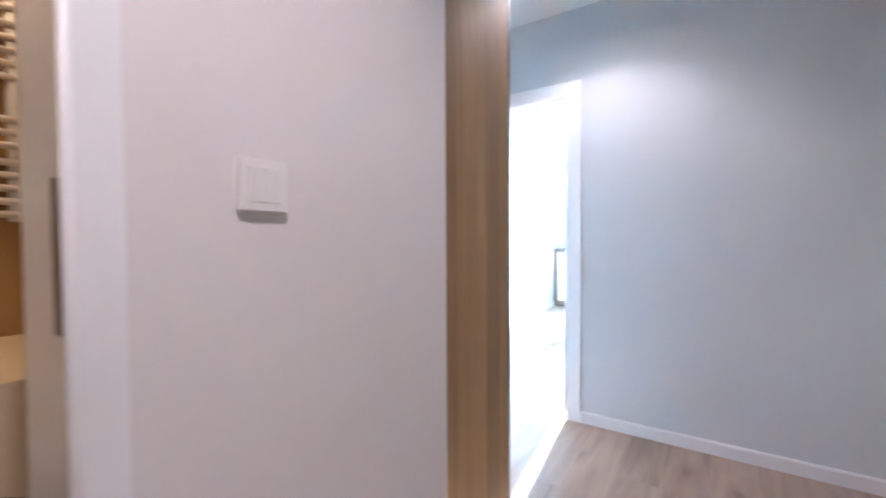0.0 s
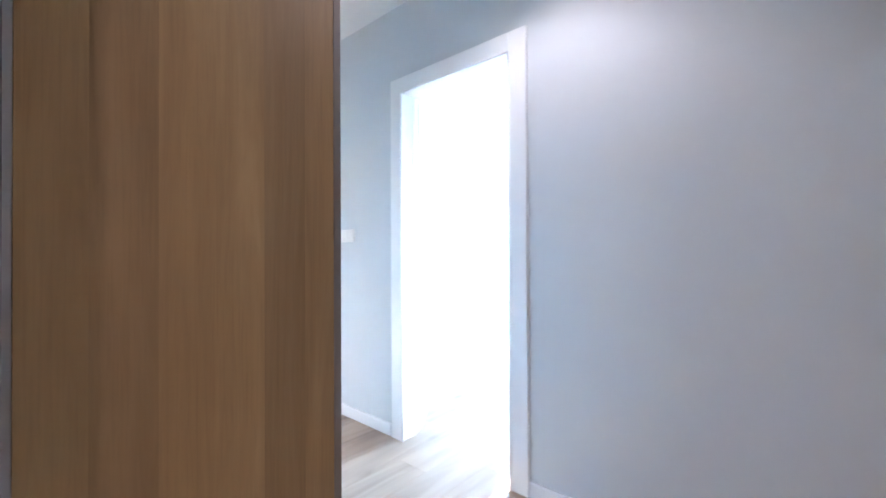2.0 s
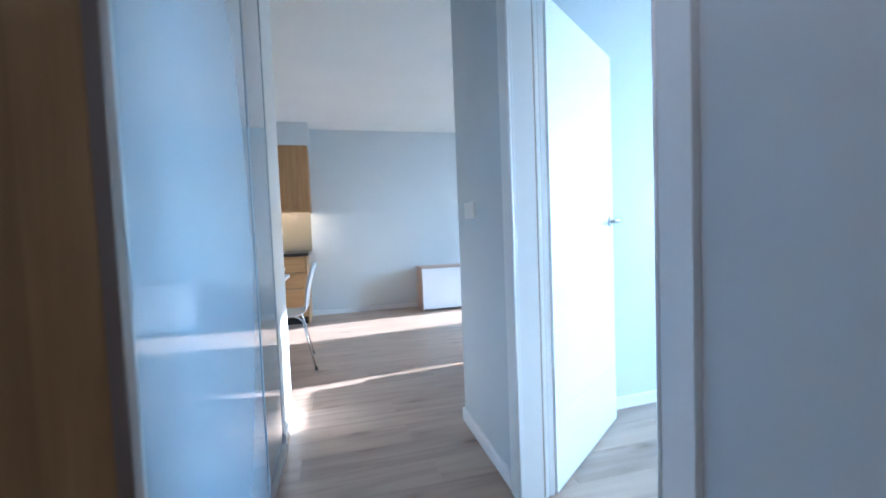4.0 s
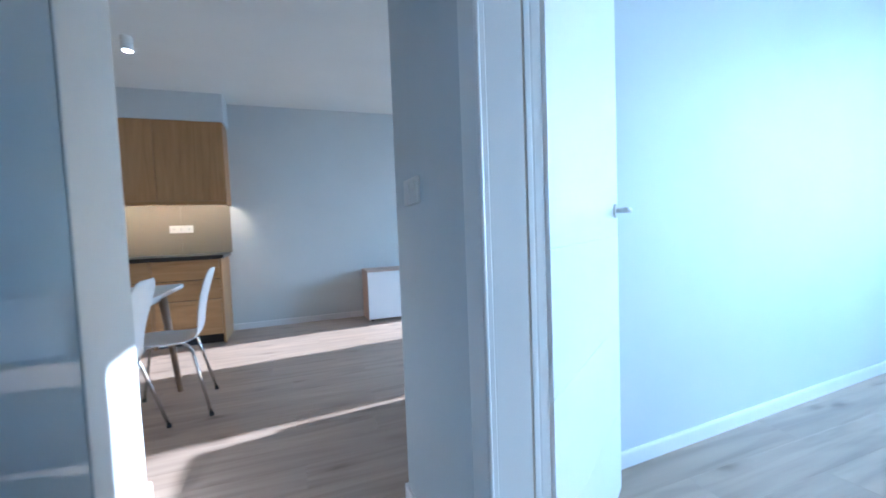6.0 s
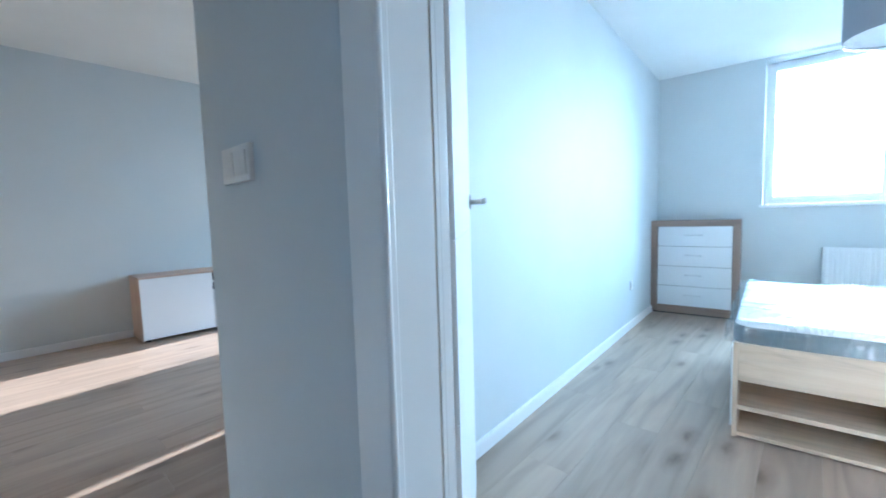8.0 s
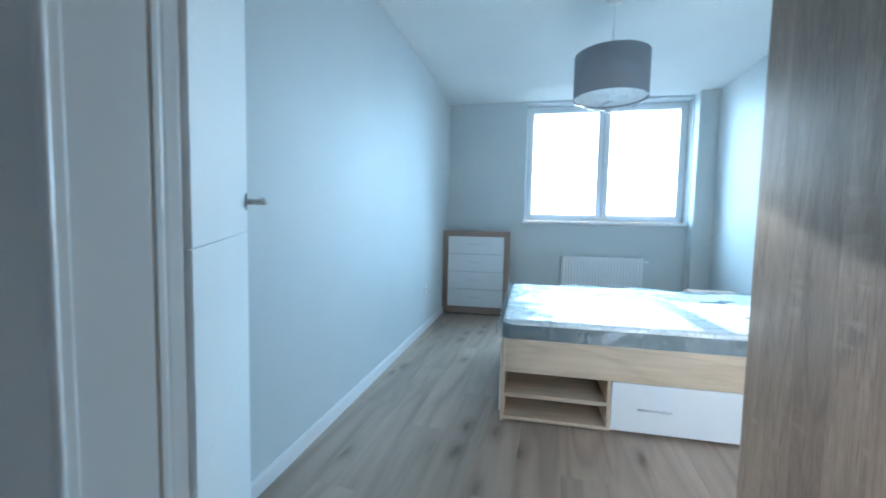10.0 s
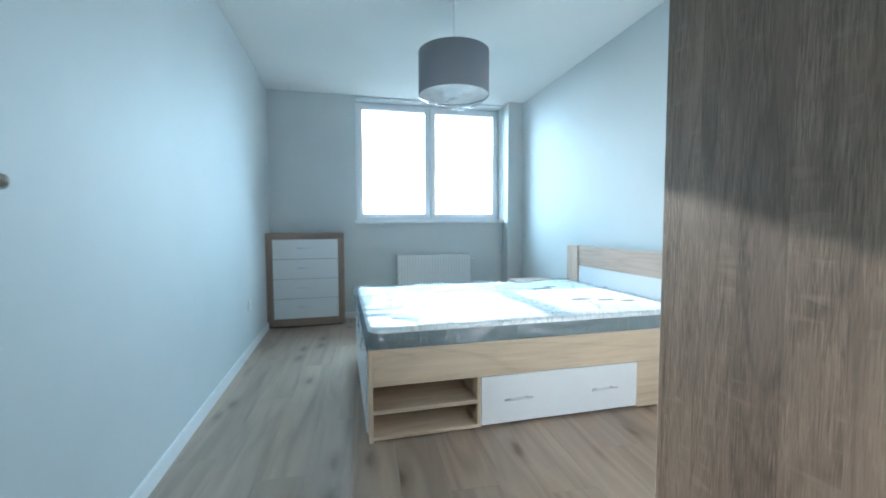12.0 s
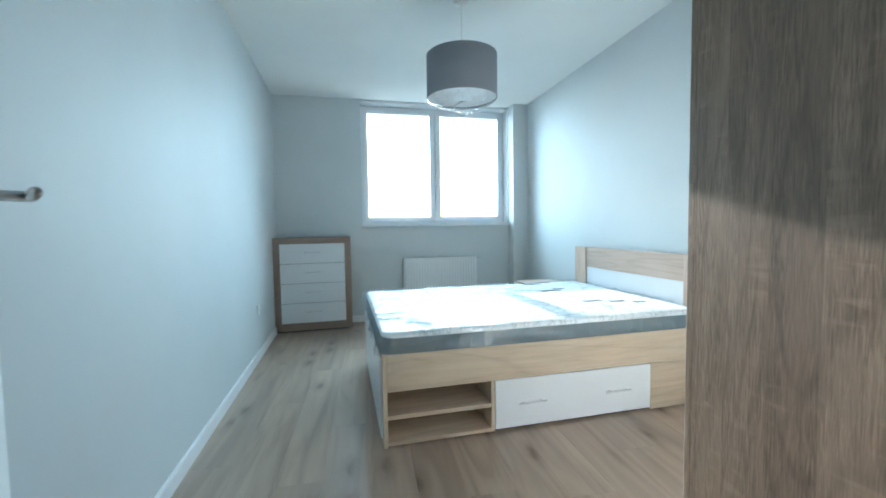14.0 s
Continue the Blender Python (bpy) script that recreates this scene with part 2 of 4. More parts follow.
M_RUBBER = mat("black_rubber", (0.02, 0.02, 0.02), 0.6)
M_SOFA = paint("grey_upholstery", (0.22, 0.23, 0.25), 0.9, 300.0, 0.3)
M_EARTH = paint("pale_ground", (0.32, 0.33, 0.30), 0.9, 2.0, 0.1)

M_SHADE = mat("grey_lampshade_fabric", (0.27, 0.28, 0.31), 0.85)
_v = coords(M_SHADE, (1, 1, 1))
bump(M_SHADE, noise_tex(M_SHADE, _v, 420.0, 2), 0.35, 0.001)
M_BORDER = mat("mattress_border", (0.13, 0.172, 0.19), 0.8)
bump(M_BORDER, noise_tex(M_BORDER, coords(M_BORDER, (1, 1, 1)), 180.0, 3), 0.4, 0.001)
M_TICK = mat("mattress_ticking", (0.86, 0.865, 0.87), 0.8)
bump(M_TICK, noise_tex(M_TICK, coords(M_TICK, (1, 1, 1)), 60.0, 3), 0.3, 0.002)


def clear_film(name, gloss, bump_scale, shine_share):
    """Thin clear plastic: see-through, glossy, with the light and shade of folds painted on as streaks."""
    m = bpy.data.materials.new(name)
    m.use_nodes = True
    nt = m.node_tree
    nt.nodes.remove(nt.nodes["Principled BSDF"])
    t = node(m, "ShaderNodeBsdfTransparent")
    t.inputs[0].default_value = (0.97, 0.985, 0.99, 1)
    g = node(m, "ShaderNodeBsdfGlossy", Roughness=0.16)
    n = noise_tex(m, coords(m, (1, 1, 1)), bump_scale, 3, 0.5, 1.5)
    bp = node(m, "ShaderNodeBump", Strength=0.5, Distance=0.012)
    wire(m, n, bp.inputs["Height"])
    wire(m, bp.outputs[0], g.inputs["Normal"])
    x = node(m, "ShaderNodeMixShader")
    x.inputs[0].default_value = gloss
    wire(m, t.outputs[0], x.inputs[1])
    wire(m, g.outputs[0], x.inputs[2])
    # pale grey noise streaks paint fold highlights and shading into the film's colour
    fold_shine = node(m, "ShaderNodeBsdfDiffuse", Color=(0.76, 0.81, 0.84, 1))
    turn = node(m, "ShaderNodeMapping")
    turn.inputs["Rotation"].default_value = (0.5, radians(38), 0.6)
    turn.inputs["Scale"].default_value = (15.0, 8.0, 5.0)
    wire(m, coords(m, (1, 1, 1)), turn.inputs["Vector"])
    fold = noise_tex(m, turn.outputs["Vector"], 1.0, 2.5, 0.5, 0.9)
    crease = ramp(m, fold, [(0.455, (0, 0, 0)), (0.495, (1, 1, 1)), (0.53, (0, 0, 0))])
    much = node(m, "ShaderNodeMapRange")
    much.inputs["To Min"].default_value, much.inputs["To Max"].default_value = shine_share * 0.08, shine_share
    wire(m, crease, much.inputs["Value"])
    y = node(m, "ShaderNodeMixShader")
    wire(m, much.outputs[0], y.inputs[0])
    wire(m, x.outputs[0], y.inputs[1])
    wire(m, fold_shine.outputs[0], y.inputs[2])
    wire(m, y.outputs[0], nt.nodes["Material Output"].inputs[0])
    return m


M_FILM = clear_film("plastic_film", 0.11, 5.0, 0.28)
M_BAG = clear_film("thin_plastic_bag", 0.26, 16.0, 0.12)


def glass(name):
    m = bpy.data.materials.new(name)
    m.use_nodes = True
    nt = m.node_tree
    nt.nodes.remove(nt.nodes["Principled BSDF"])
    t = node(m, "ShaderNodeBsdfTransparent")
    g = node(m, "ShaderNodeBsdfGlossy", Roughness=0.0)
    f = node(m, "ShaderNodeFresnel", IOR=1.45)
    x = node(m, "ShaderNodeMixShader")
    wire(m, f.outputs[0], x.inputs[0])
    wire(m, t.outputs[0], x.inputs[1])
    wire(m, g.outputs[0], x.inputs[2])
    wire(m, x.outputs[0], nt.nodes["Material Output"].inputs[0])
    return m


M_GLASS = glass("window_glass")


def glow(name, colour, strength):
    m = bpy.data.materials.new(name)
    m.use_nodes = True
    b = m.node_tree.nodes["Principled BSDF"]
    b.inputs["Emission Color"].default_value = (*colour, 1)
    b.inputs["Emission Strength"].default_value = strength
    return m


M_LED = glow("led_strip", (1.0, 0.80, 0.52), 13.0)
M_BULB = glow("spot_lens", (1.0, 0.93, 0.85), 25.0)

# ---- mesh helpers ----


def box(bm, x0, y0, z0, x1, y1, z1):
    vs = [bm.verts.new(p) for p in ((x0, y0, z0), (x1, y0, z0), (x1, y1, z0), (x0, y1, z0), (x0, y0, z1), (x1, y0, z1), (x1, y1, z1), (x0, y1, z1))]
    for f in ((3, 2, 1, 0), (4, 5, 6, 7), (0, 1, 5, 4), (1, 2, 6, 5), (2, 3, 7, 6), (3, 0, 4, 7)):
        bm.faces.new([vs[i] for i in f])
    return bm


def prism(bm, pts, z0, z1):
    """An upright block over a footprint, given counter-clockwise."""
    lo = [bm.verts.new((x, y, z0)) for x, y in pts]
    hi = [bm.verts.new((x, y, z1)) for x, y in pts]
    bm.faces.new(lo[::-1])
    bm.faces.new(hi)
    for i in range(len(pts)):
        j = (i + 1) % len(pts)
        bm.faces.new((lo[i], lo[j], hi[j], hi[i]))
    return bm


def ring(bm, c, r, axis_a, axis_b, n):
    return [bm.verts.new(c + axis_a * (r * math.cos(2 * math.pi * i / n)) + axis_b * (r * math.sin(2 * math.pi * i / n))) for i in range(n)]


def tube(bm, points, radii, n=12, cap=True):
    """A round bar through points."""
    points = [Vector(p) for p in points]
    if not isinstance(radii, (list, tuple)):
        radii = [radii] * len(points)
    rings = []
    for i, p in enumerate(points):
        d = (points[min(i + 1, len(points) - 1)] - points[max(i - 1, 0)]).normalized()
        up = Vector((0, 0, 1)) if abs(d.z) < 0.9 else Vector((0, 1, 0))
        a = d.cross(up).normalized()
        rings.append(ring(bm, p, radii[i], a, d.cross(a).normalized(), n))
    for r0, r1 in zip(rings, rings[1:]):
        for i in range(n):
            j = (i + 1) % n
            bm.faces.new((r0[i], r0[j], r1[j], r1[i]))
    if cap:
        bm.faces.new(rings[0])
        bm.faces.new(rings[-1])
    bmesh.ops.recalc_face_normals(bm, faces=bm.faces)
    return bm


def lathe(bm, profile, n=32):
    """Turns (radius, z) pairs round the z axis."""
    rings = [ring(bm, Vector((0, 0, z)), r, Vector((1, 0, 0)), Vector((0, 1, 0)), n) for r, z in profile]
    for r0, r1 in zip(rings, rings[1:]):
        for i in range(n):
            j = (i + 1) % n
            bm.faces.new((r0[i], r0[j], r1[j], r1[i]))
    return bm


def part(name, bm, material, parent=None, label="", bevel=0.0, smooth=False):
    if bevel:
        bmesh.ops.bevel(bm, geom=bm.edges[:], offset=bevel, segments=2, affect="EDGES", profile=0.7)
    me = bpy.data.meshes.new(name)
    bm.to_mesh(me)
    bm.free()
    me.materials.append(material)
    if smooth:
        for p in me.polygons:
            p.use_smooth = True
    ob = new(name, me)
    if parent is not None:
        ob.parent = parent
    if label:
        tagged(ob, label)
    return ob


def block(name, material, parent, x0, y0, z0, x1, y1, z1, bevel=0.0015, label=""):
    return part(name, box(bmesh.new(), min(x0, x1), min(y0, y1), min(z0, z1), max(x0, x1), max(y0, y1), max(z0, z1)), material, parent, label, bevel)


def thing(name, m, label, category, group="", kind=""):
    ob = new(name)
    ob.empty_display_size = 0.1
    ob.matrix_world = m
    return tagged(ob, label, category, group, kind)


def structure(name, bm, material, label, category):
    return tagged(part(name, bm, material), label, category, "", "structure")


# ---- structure ----
# the window side of the bedroom stands three degrees off the hall's axes
SKEW = pose(1.73, 4.62, 0, 0, 0, 3) @ pose(-1.73, -4.62, 0)
H = 2.55
HB = 2.47
TH = 0.10
T = -0.02

# floor bed under the boards; the boards themselves stand at the end of the file
floor = structure("floor", box(bmesh.new(), -3.8, -4.2, -0.06, 3.3, 4.95, -0.0125), M_GAP, "grey-brown oak laminate floor in long planks", "floor")

bm = bmesh.new()
box(bm, -3.8, -4.2, H, 3.3, 0.08, H + 0.15)
ceiling_hall = structure("ceiling_hall", bm, M_CEIL, "plain white painted ceiling of the hall", "ceiling")
ceiling_living = structure("ceiling_living", box(bmesh.new(), -3.8, 0.08, H, -0.02, 4.95, H + 0.15), M_CEIL, "plain white painted ceiling of the living room", "ceiling")
ceiling_bedroom = structure("ceiling_bedroom", box(bmesh.new(), -0.02, 0.08, HB, 3.3, 4.95, HB + 0.18), M_CEIL, "plain white painted bedroom ceiling", "ceiling")

DX0, DX1, DH = 0.765, 1.517, 2.03
bm = bmesh.new()
box(bm, 0.0, 0.0, T, DX0, TH, H)
box(bm, DX1, 0.0, T, 3.08, TH, H)
box(bm, DX0, 0.0, DH, DX1, TH, H)
structure("wall_north", bm, M_WALL, "light grey painted hall wall with the bedroom doorway", "wall")
structure("wall_between", prism(bmesh.new(), [(0.0, TH), (0.207, TH), (-0.03, 4.62), (-0.23, 4.62)], T, H), M_WALL, "light grey painted wall between bedroom and living room", "wall")
structure("wall_bedroom_east", prism(bmesh.new(), [(2.948, TH), (3.08, TH), (3.08, 4.8), (2.804, 4.8)], T, H), M_WALL, "light grey painted bedroom side wall", "wall")
WX0, WX1, WZ0, WZ1 = 0.88, 2.615, 1.09, 2.445
bm = bmesh.new()
box(bm, -0.23, 4.62, T, WX0, 4.95, H)
box(bm, WX1, 4.62, T, 3.08, 4.95, H)
box(bm, WX0, 4.62, T, WX1, 4.95, WZ0)
box(bm, WX0, 4.62, WZ1, WX1, 4.95, H)
structure("wall_bedroom_window", bm, M_WALL, "light grey painted outer wall of the bedroom", "wall").matrix_world = SKEW
structure("pipe_casing", box(bmesh.new(), 2.622, 4.47, T, 2.93, 4.622, H), M_WALL, "boxed-in pipe casing painted light grey in the corner", "wall").matrix_world = SKEW
structure("wall_east", box(bmesh.new(), 3.08, -4.2, T, 3.3, 4.95, H), M_WALL, "light grey painted hall end wall", "wall")
structure("wall_south", box(bmesh.new(), -3.8, -4.2, T, 3.08, -4.0, H), M_WALL, "light grey painted wall closing the hall", "wall")
BY0, BY1 = -3.16, -2.39
bm = bmesh.new()
box(bm, 1.455, BY1, T, 1.655, -1.605, H)
box(bm, 1.455, -4.0, T, 1.655, BY0, H)
box(bm, 1.455, BY0, 2.03, 1.655, BY1, H)
structure("wall_bath", bm, M_PALE, "pale painted hall wall beside the bathroom door", "wall")
structure("wall_bath_back", box(bmesh.new(), -0.02, -1.78, T, 1.455, -1.625, H), M_TILE, "brown tiled bathroom wall", "wall")
structure("wall_bath_side", box(bmesh.new(), 0.42, -4.0, T, 0.5, -1.78, H), M_TILE, "brown tiled bathroom wall behind the towel radiator", "wall")
structure("wall_niche", box(bmesh.new(), -0.44, -4.0, T, -0.02, -1.0, H), M_WALL, "light grey painted wall end beside the hall wardrobe", "wall")
structure("wall_living_west", box(bmesh.new(), -3.8, -4.0, T, -3.62, 4.95, H), M_WALL, "light grey painted far wall of the living room", "wall")
LW = [(-3.60, -2.69), (-1.545, -0.69)]
bm = bmesh.new()
xs = [-3.62, LW[0][0], LW[0][1], LW[1][0], LW[1][1], -0.23]
for a, b in ((0, 1), (2, 3), (4, 5)):
    box(bm, xs[a], 4.62, T, xs[b], 4.95, H)
for a, b in LW:
    box(bm, a, 4.62, 2.52, b, 4.95, H)
    box(bm, a, 4.62, T, b, 4.95, 0.06)
structure("wall_living_window", bm, M_WALL, "light grey painted outer wall of the living room", "wall")


def skirting(points, side=1, m=Matrix()):
    """Skirting board along a line of wall; it stands out to the line's left for side 1."""
    for (x0, y0), (x1, y1) in zip(points, points[1:]):
        d = Vector((x1 - x0, y1 - y0, 0))
        n = Vector((-d.y, d.x, 0)).normalized() * side
        bm = bmesh.new()
        prof = [(-0.002, 0.0), (0.014, 0.0), (0.014, 0.062), (0.010, 0.07), (-0.002, 0.07)]
        ends = []
        for p in (Vector((x0, y0, 0)), Vector((x1, y1, 0))):
            ends.append([bm.verts.new(p + n * a + Vector((0, 0, z))) for a, z in prof])
        for i in range(5):
            j = (i + 1) % 5
            bm.faces.new((ends[0][i], ends[0][j], ends[1][j], ends[1][i]))
        bm.faces.new(ends[0])
        bm.faces.new(ends[1])
        bmesh.ops.recalc_face_normals(bm, faces=bm.faces)
        structure("baseboard", bm, M_SKIRT, "white skirting board along the wall foot", "baseboard").matrix_world = m


skirting([(1.58, 0.0), (3.08, 0.0)], -1)
skirting([(0.0, 0.0), (0.668, 0.0)], -1)
skirting([(0.0, TH), (0.0, -0.012)], -1)
skirting([(3.08, -4.0), (3.08, -0.014)], 1)
skirting([(0.207, TH), (-0.03, 4.62)], -1)
skirting([(-0.03, 4.62), (2.622, 4.62)], -1, SKEW)
skirting([(2.926, 0.82), (2.813, 4.51)], 1)
skirting([(2.622, 4.606), (2.622, 4.47)], -1, SKEW)
skirting([(2.608, 4.47), (2.81, 4.47)], -1, SKEW)
skirting([(-0.454, -1.0), (-0.02, -1.0)], 1)
skirting([(-0.44, -4.0), (-0.44, -1.0)], 1)
skirting([(-3.62, -1.06), (-3.62, 4.62)], -1)
skirting([(1.655, -2.335), (1.655, -1.605)], -1)

# far ground outside, a few storeys below
structure("ground", box(bmesh.new(), -900, 30, -12.2, 900, 1800, -12), M_EARTH, "pale open ground far below the windows", "ground")

# ---- doors and windows ----


def door_frame(name, m, width, height, depth, label, c=0.078):
    """Lining and casings round an opening that starts at the local origin and runs along x; the wall lies between y 0 and depth."""
    d = thing(name, m, label, "door frame", "", "structure")
    for x0, x1 in ((-c, 0.012), (width - 0.012, width + c)):
        block("casing", M_WHITE, d, x0, -0.020, 0, x1, 0.002, height + c, 0.004)
    block("casing_head", M_WHITE, d, 0.012, -0.020, height - 0.012, width - 0.012, 0.002, height + c, 0.004)
    for x0, x1 in ((-c, -0.004), (width + 0.004, width + c)):
        block("casing", M_WHITE, d, x0, depth - 0.002, 0, x1, depth + 0.016, height + c, 0.004)
    block("casing_head", M_WHITE, d, -0.004, depth - 0.002, height + 0.004, width + 0.004, depth + 0.016, height + c, 0.004)
    for x in (0.011, width - 0.011):
        part("bead", tube(bmesh.new(), [(x, -0.018, 0), (x, -0.018, height - 0.012)], 0.006, 12), M_WHITE, d, "", 0, True)
    part("bead", tube(bmesh.new(), [(0.012, -0.018, height - 0.011), (width - 0.012, -0.018, height - 0.011)], 0.006, 12), M_WHITE, d, "", 0, True)
    for s, x in ((1, 0.0), (-1, width)):
        block("jamb", M_WHITE, d, x - s * 0.004, 0.002, 0, x + s * 0.010, depth - 0.014, height, 0.001)
        block("seal", M_SEAL, d, x - s * 0.003, depth - 0.0138, 0, x + s * 0.007, depth - 0.0075, height, 0)
        block("rebate", M_WHITE, d, x - s * 0.003, depth - 0.0073, 0, x + s * 0.009, depth + 0.001, height, 0.001)
    block("head_jamb", M_WHITE, d, 0.010, 0.002, height - 0.010, width - 0.010, depth - 0.002, height + 0.004, 0.001)
    return d


frame_bed = door_frame("door_1_frame", pose(DX0, 0, 0), DX1 - DX0, DH, TH, "white moulded frame of the bedroom door")
block("hinge_rebate", M_WHITE, frame_bed, -0.05, TH + 0.017, 0, -0.008, TH + 0.046, DH, 0.006)

# the open leaf, hinged at the left jamb
LEAF = 0.815
hinge = Vector((0.756, 0.152, 0.008))
swing = math.degrees(math.atan2(0.812 - 0.152, 0.269 - 0.756))
leaf = thing("door_1", pose(*hinge, 0, 0, swing), "white panelled bedroom door standing open with a steel lever handle", "door")
block("core", M_WHITE, leaf, 0, -0.0005, 0, LEAF, 0.034, 2.005, 0.001)


def flat(pts, y0, y1):
    bm = bmesh.new()
    a = [bm.verts.new((x, y0, z)) for x, z in pts]
    b = [bm.verts.new((x, y1, z)) for x, z in pts]
    bm.faces.new(a)
    bm.faces.new(b[::-1])
    for i in range(len(pts)):
        j = (i + 1) % len(pts)
        bm.faces.new((a[j], a[i], b[i], b[j]))
    bmesh.ops.recalc_face_normals(bm, faces=bm.faces)
    return bm


for z0, z1 in ((0.0, 0.3246), (0.3260, 0.6711), (0.6725, 1.0171), (1.0185, 2.005)):
    part("face_panel", flat([(0, z0), (LEAF, z0), (LEAF, z1), (0, z1)], -0.005, 0.0), M_WHITE, leaf, "", 0.001)
part("face_panel", flat([(0, 0), (LEAF, 0), (LEAF, 2.005), (0, 2.005)], 0.034, 0.038), M_WHITE, leaf, "", 0.0016)
for s in (-1, 1):
    y = -0.005 if s < 0 else 0.038
    hd = part("door_handle", tube(bmesh.new(), [(LEAF - 0.06, y, 1.112), (LEAF - 0.06, y + s * 0.045, 1.112), (LEAF - 0.066, y + s * 0.053, 1.112), (LEAF - 0.168, y + s * 0.054, 1.112)], [0.0095, 0.0095, 0.010, 0.0095], 12), M_STEEL, leaf, "satin steel lever handle", 0, True)
    bm = tube(bmesh.new(), [(LEAF - 0.06, y, 1.112), (LEAF - 0.06, y + s * 0.007, 1.112)], 0.026, 20)
    part("rosette", bm, M_STEEL, hd)


# bathroom door frame with its strike plate
bath = door_frame("door_2_frame", pose(1.655, BY0, 0, 0, 0, 90), BY1 - BY0, 2.03, 0.20, "white moulded frame of the bathroom door", 0.043)
block("strike_plate", M_PROFILE, bath, BY1 - BY0 - 0.0135, 0.004, 1.03, BY1 - BY0 - 0.009, 0.032, 1.215, 0.001, "steel strike plate")


def window(name, m, width, height, split, label, handle=True):
    """Frame, sashes and panes of a plastic window; local x along the sill, y outward."""
    w = thing(name, m, label, "window", "", "structure")
    fw, sw, mid = 0.038, 0.048, 0.062
    for x0, x1 in ((0, fw), (width - fw, width)):
        block("window_frame", M_FOIL, w, x0, 0, 0, x1, 0.07, height, 0.004)
    for z0, z1 in ((0, fw), (height - fw, height)):
        block("window_frame", M_FOIL, w, fw, 0.001, z0, width - fw, 0.069, z1, 0.004)
    n = split
    if n == 2:
        block("mullion", M_FOIL, w, width / 2 - 0.02, 0.051, fw, width / 2 + 0.02, 0.068, height - fw, 0)
    span = (width - 2 * fw) / n
    for i in range(n):
        a = fw + i * span - (0.006 if i == 0 else -0.003)
        b = fw + (i + 1) * span + (0.006 if i == n - 1 else -0.003)
        z0, z1 = fw - 0.008, height - fw + 0.008
        sl, sr = (sw if i == 0 else mid), (sw if i == n - 1 else mid)
        sash = block("sash", M_FOIL, w, a, -0.014, z0, a + sl, 0.05, z1, 0.005)
        block("stile", M_FOIL, sash, b - sr, -0.014, z0, b, 0.05, z1, 0.005)
        block("rail", M_FOIL, sash, a + sl, -0.013, z0, b - sr, 0.049, z0 + sw, 0.005)
        block("rail", M_FOIL, sash, a + sl, -0.013, z1 - sw, b - sr, 0.049, z1, 0.005)
        pane = block("pane", M_GLASS, w, a + sl - 0.008, 0.012, z0 + sw - 0.008, b - sr + 0.008, 0.028, z1 - sw + 0.008, 0)
        pane.visible_shadow = False
        if handle:
            hx = b - mid / 2 if i == 0 else a + mid / 2
            hz = height * 0.40
            bm = box(bmesh.new(), hx - 0.013, -0.024, hz - 0.035, hx + 0.013, -0.014, hz + 0.035)
            h = part("window_handle", bm, M_FOIL, w, "white window handle", 0.003)
            bm = tube(bmesh.new(), [(hx, -0.024, hz), (hx, -0.052, hz), (hx, -0.056, hz - 0.02), (hx, -0.05, hz - 0.12)], [0.008, 0.008, 0.009, 0.007], 10)
            part("lever", bm, M_FOIL, h, "", 0, True)
    return w


window("window_1", SKEW @ pose(WX0 + 0.002, 4.765, WZ0 + 0.012), WX1 - WX0 - 0.004, WZ1 - WZ0 - 0.016, 2, "white plastic two-sash bedroom window, closed")
sill = tagged(block("window_sill", M_FOIL, None, WX0 - 0.02, 4.575, WZ0 - 0.022, WX1 + 0.005, 4.775, WZ0 + 0.010, 0.005), "white window sill board under the bedroom window", "window sill", "", "structure")
sill.matrix_world = SKEW
for i, (a, b) in enumerate(LW):
    window("window_%d" % (i + 2), pose(a + 0.002, 4.77, 0.062), b - a - 0.004, 2.454, 1, "white plastic balcony window of the living room", False)


def switch(name, m, gangs, label):
    """Rocker switch in a square frame, facing local -y."""
    s = thing(name, m, label, "light switch")
    w = 0.071 * gangs + 0.013
    block("switch_frame", M_SWITCH, s, -w / 2, -0.011, -0.042, w / 2, 0.001, 0.042, 0.003)
    for g in range(gangs):
        c = (g - (gangs - 1) / 2) * 0.071
        n = 2
        for k in range(n):
            a = c - 0.0275 + k * 0.055 / n
            bm = box(bmesh.new(), a + 0.0006, -0.0155, -0.0275, a + 0.055 / n - 0.0006, -0.009, 0.0275)
            for v in bm.verts:
                if v.co.y < -0.012 and v.co.z < 0:
                    v.co.y += 0.003
            part("rocker", bm, M_SWITCH, s, "", 0.0012)
    return s


switch("light_switch", pose(0.232, -0.0005, 1.205), 2, "white two-gang rocker switch on the grey wall")
switch("light_switch", pose(1.6555, -2.157, 1.23, 0, 0, 90), 1, "white double rocker switch beside the bathroom door")


